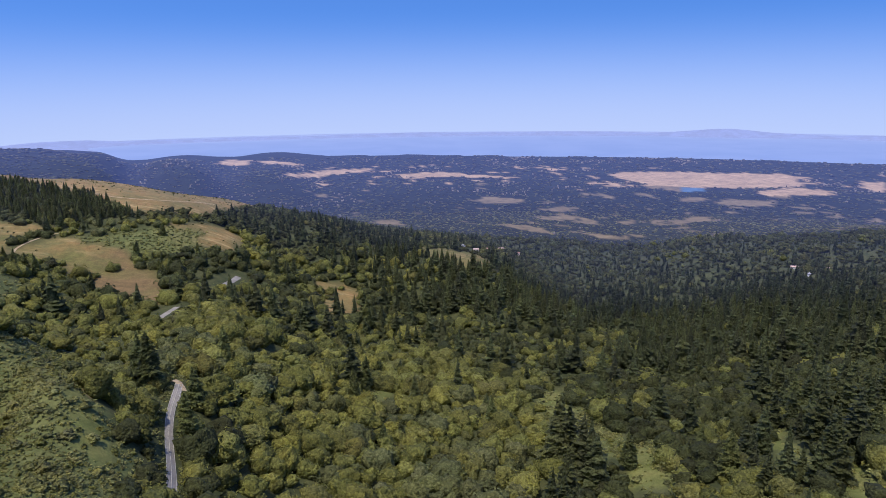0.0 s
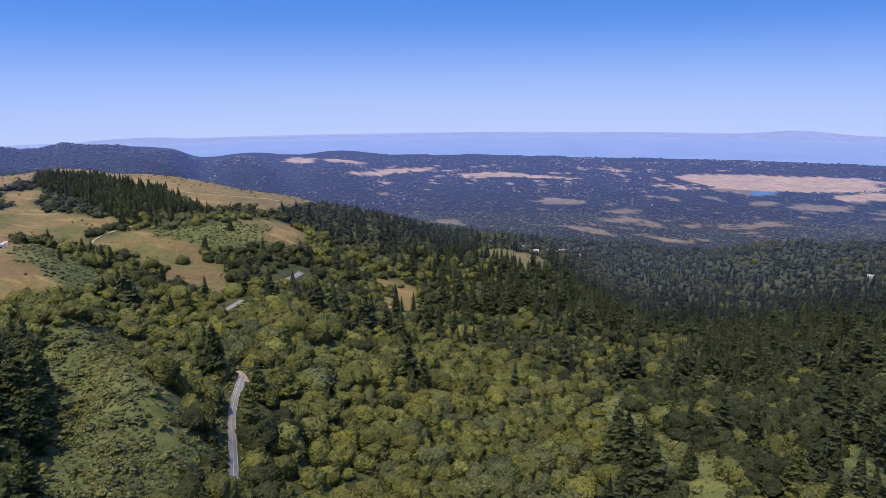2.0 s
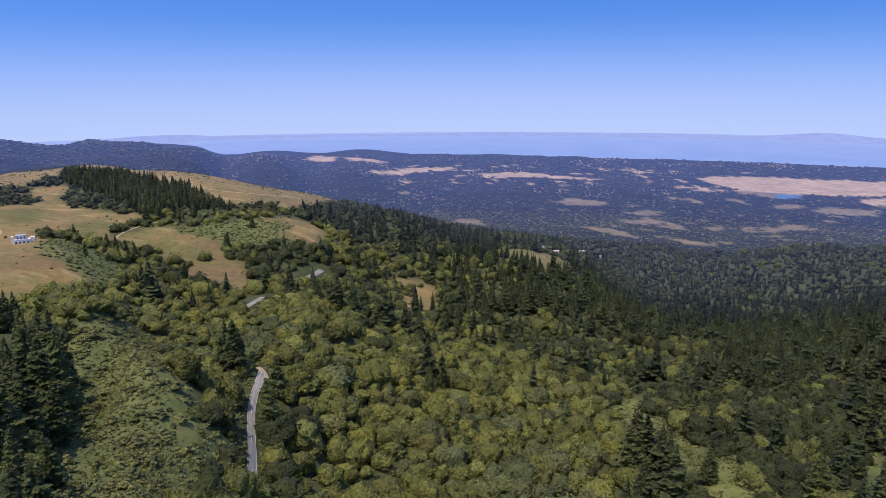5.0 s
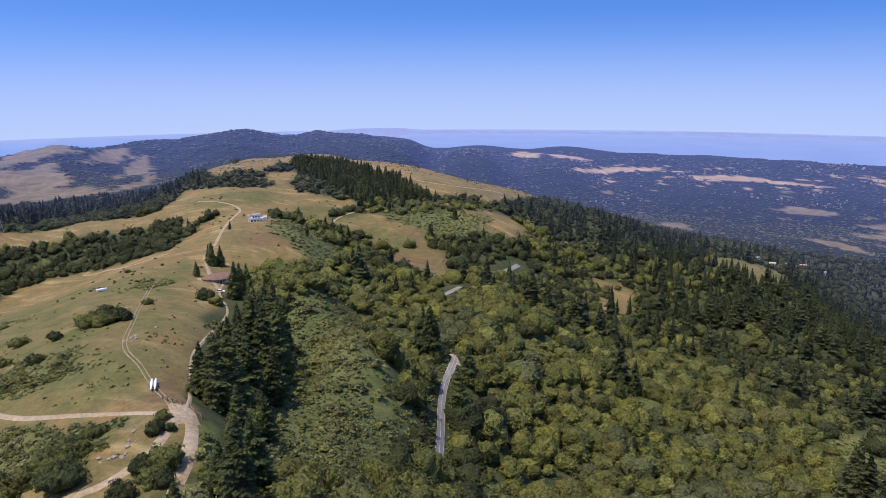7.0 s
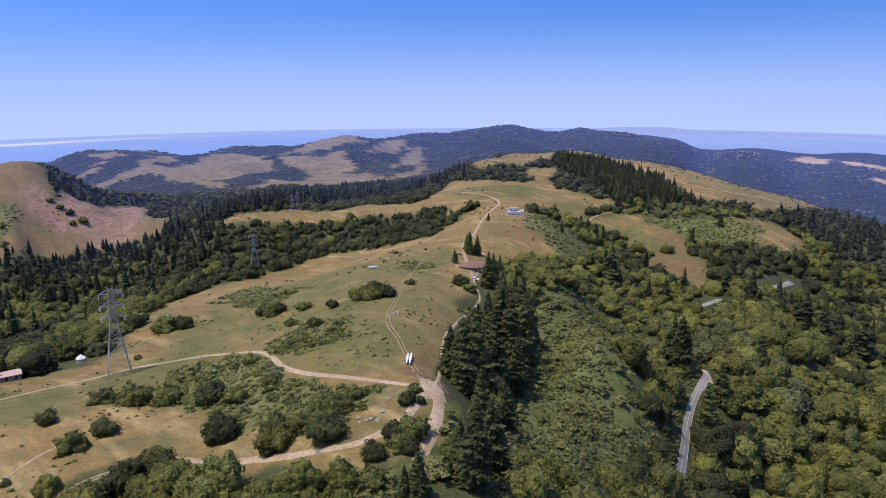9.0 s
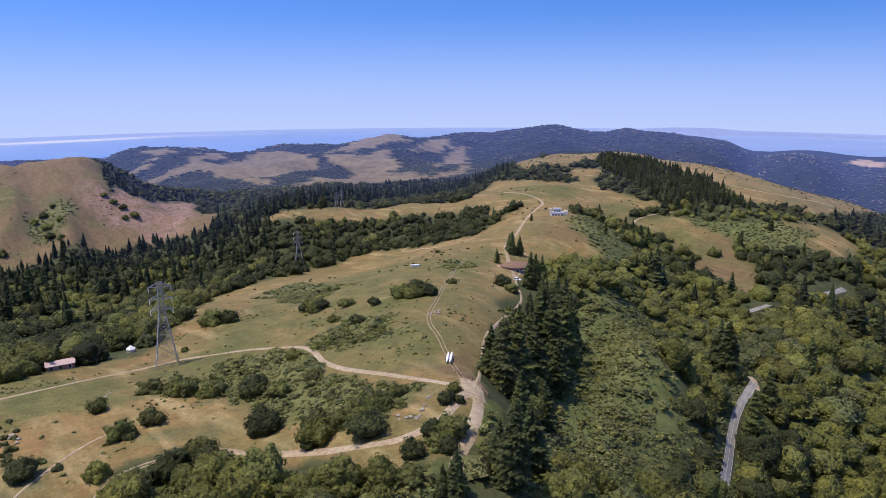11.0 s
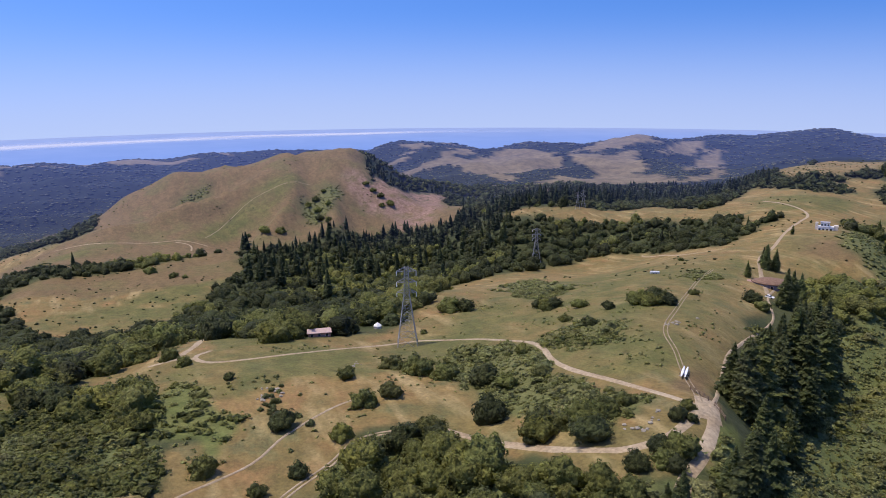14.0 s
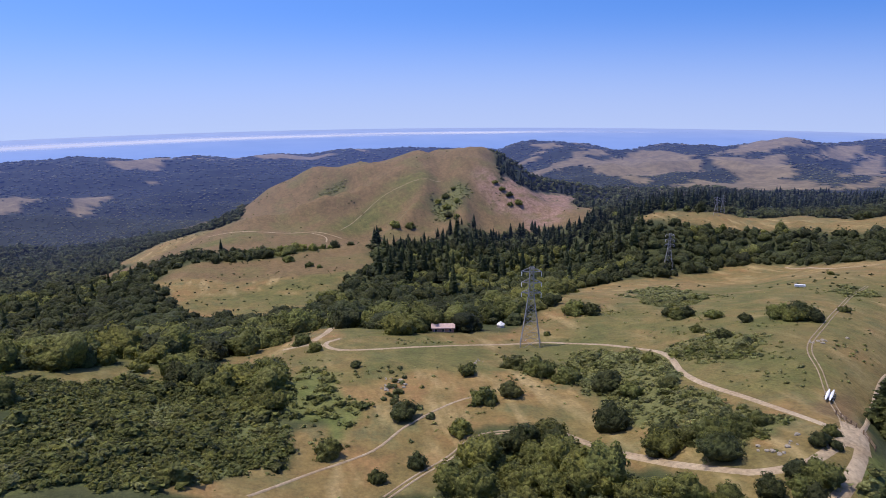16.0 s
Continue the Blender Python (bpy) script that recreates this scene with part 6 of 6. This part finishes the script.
def hull_trailer():
    """Two long white hulls side by side on a boat trailer."""
    cx, cy = -158.5, 149.0
    root = thing("boat_trailer", cx, cy, "boat trailer carrying two long white hulls on bare dirt", "trailer", turn=43)
    slope = float(ground(-163, 153.5) - ground(-154.5, 145)) / 12.0
    root.rotation_euler.x = math.atan(slope)
    for s in (-1, 1):
        bm = bmesh.new()
        rings = []
        for t in np.linspace(0, 1, 13):
            w = 0.4 * math.sin(math.pi * min(max(t, 0.02), 0.98)) ** 0.45
            rings.append([bm.verts.new((s * 0.55 + w * math.cos(a), -5.6 + 11.2 * t, 1.15 + 0.5 * w * math.sin(a))) for a in np.radians(np.arange(0, 360, 40))])
        for r0, r1 in zip(rings[:-1], rings[1:]):
            for i in range(9):
                j = (i + 1) % 9
                bm.faces.new((r0[i], r0[j], r1[j], r1[i]))
        bm.faces.new(list(reversed(rings[0])))
        bm.faces.new(rings[-1])
        part("hull", bm, WHITE, root, "long smooth white hull")
    bm = bmesh.new()
    for s in (-0.45, 0.45):
        bar(bm, (s, -4.4, 0.7), (s, 3.4, 0.7), 0.16)
    for yy in (-3.5, -1.0, 1.5, 3.2):
        bar(bm, (-1.4, yy, 0.74), (1.4, yy, 0.74), 0.14)
    part("frame", bm, STEEL, root)
    part("deck", boxed(-0.42, 0.42, -2.6, 2.4, 0.8, 1.05, bevel=0.05), BLUE_WALL, root, "dark blue folded deck netting")
    for s in (-1.3, 1.3):
        bm = bmesh.new()
        bmesh.ops.create_cone(bm, segments=14, radius1=0.36, radius2=0.36, depth=0.24, cap_ends=True, matrix=Matrix.Translation((s, -0.4, 0.36)) @ pose(0, 0, 0, 0, 90, 0))
        part("wheel", bm, RUBBER, root)


hull_trailer()


def storage_trailer(x, y):
    root = thing("storage_trailer", x, y, "long white storage trailer in the brush", "trailer", turn=60)
    part("body", boxed(-2.8, 2.8, -0.9, 0.9, 0.5, 1.7, bevel=0.08), WHITE, root)
    for s in (-0.9, 0.9):
        bm = bmesh.new()
        bmesh.ops.create_cone(bm, segments=12, radius1=0.35, radius2=0.35, depth=0.2, cap_ends=True, matrix=Matrix.Translation((s, -1.0, 0.35)) @ pose(0, 0, 0, 90, 0, 0))
        part("wheel", bm, RUBBER, root)


storage_trailer(-335, 285)


def rail_fence(x0, y0, x1, y1, bays, label):
    root = thing("rail_fence", x0, y0, label, "fence")
    z0 = float(ground(x0, y0))
    for i in range(bays + 1):
        t = i / bays
        px, py = x0 + (x1 - x0) * t, y0 + (y1 - y0) * t
        pz = float(ground(px, py)) - z0
        part("post", boxed(px - x0 - 0.12, px - x0 + 0.12, py - y0 - 0.12, py - y0 + 0.12, pz - 0.5, pz + 1.4, bevel=0.02), WOOD, root)
        if i:
            for h in (0.55, 1.1):
                bm = bmesh.new()
                bar(bm, (*last[:2], last[2] + h), (px - x0, py - y0, pz + h), 0.14)
                part("rail", bm, WOOD, root)
        last = (px - x0, py - y0, pz)


rail_fence(-146, 140, -137, 138, 4, "weathered wooden rail fence by the junction")
rail_fence(-134, 137.5, -128.5, 136, 2, "weathered wooden gate rails across the track")

for hx, hy, hw, hd, hh, ht, hwall, hroof, hlabel in (
        (84, 838, 11, 8, 4, 10, WHITE, GREY_ROOF, "white house among dark trees"), (493, 961, 20, 9, 4, -20, WHITE, PALE_ROOF, "large white house on the wooded slope"),
        (492, 920, 10, 8, 4, 30, WHITE, GREY_ROOF, "small white house on the wooded slope"), (541, 958, 14, 8, 5, -30, WHITE, PALE_ROOF, "white house near the canyon"),
        (-72, 966, 14, 8, 5, 15, CREAM, PALE_ROOF, "cream house at the field's edge"), (48, 1003, 16, 8, 4, 0, CREAM, PALE_ROOF, "pale villa beyond the field"),
        (62, 1030, 18, 9, 5, 20, WHITE, RED_ROOF, "white villa with a red roof beyond the field"), (125, 1150, 14, 9, 5, -10, CREAM, RED_ROOF, "cream house with a red roof"),
        (96, 1140, 20, 9, 4, 8, CREAM, PALE_ROOF, "long pale house among trees"), (30, 1012, 10, 8, 4, 40, WHITE, GREY_ROOF, "white house among trees")):
    cottage(hx, hy, hw * 0.45, hd * 0.55, hh - 1.0, ht, hwall, hroof, hlabel)


def rocks():
    rng = np.random.default_rng(31)
    spots = []
    for x, y, w in ROCKS:
        if w < 1.7:
            spots.append((x, y, w * 0.8))
        else:
            for j in range(4):
                spots.append((x + rng.normal(0, 0.7 * w), y + rng.normal(0, 0.7 * w), w * rng.uniform(0.22, 0.5)))
    for k, (x, y, w) in enumerate(spots):
        bm = bmesh.new()
        bmesh.ops.create_icosphere(bm, subdivisions=2, radius=w * 0.6)
        for v in bm.verts:
            v.co *= 1 + 0.55 * noise.noise(v.co * (1.6 / w) + Vector((k * 7.1, 0, 0)))
            v.co.z *= 0.6
        me = bpy.data.meshes.new("boulder")
        bm.to_mesh(me)
        bm.free()
        me.materials.append(ROCK)
        ob = new("boulder", me)
        ob.location = (x, y, float(ground(x, y)) + 0.1 * w)
        tagged(ob, "pale lichen-covered boulder on the grassy slope", "rock", "boulders of the slope")


rocks()


# ---- the far suburbs and the fog over the sea ----
def suburbs():
    m, n, l, b = material("distant_roofs", 0.8)
    geo = n.new("ShaderNodeNewGeometry")
    col = mixed(n, l, spread(n, l, geo.outputs["Random Per Island"], 0.3, 0.7), (0.20, 0.18, 0.165), (0.07, 0.065, 0.065))
    l.new(col, b.inputs["Base Color"])
    # the houses carry the same painted haze as emission
    haze_glow(n, l, b, 0.17)
    v0 = np.array([(-.5, -.5, -.6), (.5, -.5, -.6), (.5, .5, -.6), (-.5, .5, -.6), (-.5, -.5, .6), (.5, -.5, .6), (.5, .5, .6), (-.5, .5, .6), (-.5, 0, 1), (.5, 0, 1)])
    f0 = np.array([(0, 1, 5), (0, 5, 4), (2, 3, 7), (2, 7, 6), (1, 2, 6), (1, 6, 5), (3, 0, 4), (3, 4, 7), (4, 5, 9), (4, 9, 8), (6, 7, 8), (6, 8, 9), (5, 6, 9), (7, 4, 8)])
    x, y, rng = jittered(1350, 3250, 17, 900, -38, 24)
    r = np.hypot(x, y)
    k = (rng.uniform(size=len(x)) < np.clip(0.9 * ripple(x, y, 61, 130) + 0.5 * ripple(x, y, 62, 45) - 0.38, 0.006, 0.7) * np.clip((r - 1200) / 900, 0.2, 1.3)) & ~cover(x, y, "lake") & ~cover(x, y, "far_dry") & (ground(x, y) > 2)
    x, y = x[k], y[k]
    w = rng.uniform(2.0, 5.0, len(x)) * np.clip(r[k] / 2000, 0.8, 1.5)
    rows = np.c_[x, y, ground(x, y) + 3, w, rng.uniform(1.6, 2.8, len(x)) * np.clip(r[k] / 2000, 0.9, 1.4), rng.uniform(0, 3.1, len(x)), np.zeros(len(x))]
    scatter("suburb", [(v0, f0)], rows, m, "pale houses of the far suburbs among trees", "houses")


suburbs()


def fog_bank(a0, a1, near, far, thick, label):
    """A thin sheet of fog lying on the sea, dense in the middle and frayed to nothing all round."""
    m, n, l, b = material("sea_fog", 1.0)
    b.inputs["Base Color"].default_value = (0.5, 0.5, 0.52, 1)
    # part of the fog's brightness is painted in as emission
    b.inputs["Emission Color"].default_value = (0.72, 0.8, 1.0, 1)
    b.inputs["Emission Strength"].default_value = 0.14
    l.new(product(n, l, attr(n, "thickness"), thick), b.inputs["Alpha"])
    az = np.arange(a0, a1 + 0.1, 0.5)
    along = (az - a0) / (a1 - a0)
    rows, dens = [], []
    for s in np.linspace(0, 1, 13):
        rr = near[0] + (near[1] - near[0]) * along + ((far[0] - near[0]) + (far[1] - far[0] - near[1] + near[0]) * along) * s + 45 * ripple(az, az * 0, 71, 7.0)
        t = np.radians(az)
        rows.append(np.stack([-rr * np.sin(t), rr * np.cos(t), np.full(len(az), 1.5)], -1))
        dens.append(math.sin(math.pi * s) ** 1.3 * np.clip(along * 5, 0, 1) * np.clip(0.8 + 0.5 * ripple(az, rr * 0.08, 73, 8.0), 0, 1))
    v = np.array(rows)
    k = np.arange(v.shape[0] * v.shape[1]).reshape(v.shape[:2])
    f = np.stack([k[:-1, :-1], k[:-1, 1:], k[1:, 1:], k[1:, :-1]], -1).reshape(-1, 4)
    me = mesh_from("fog_bank", v.reshape(-1, 3), f, [m], None, True)
    me.attributes.new("thickness", "FLOAT", "POINT").data.foreach_set("value", np.array(dens).ravel().astype(np.float32))
    tagged(new("fog_bank", me), label, "fog", kind="structure")


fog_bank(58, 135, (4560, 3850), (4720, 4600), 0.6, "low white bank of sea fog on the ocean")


# ---- painted lines of the mountain road ----
LINE = plain("worn_road_paint", (0.45, 0.43, 0.37), 0.8)
for shift, line_name in ((1.6, "edge_line"), (-1.6, "edge_line"), (0.0, "centre_line")):
    ribbon(line_name, offset_line(ROADS["mountain_road"][0], shift), 0.2, LINE, "worn pale line painted on the asphalt", "road marking", 0.42)
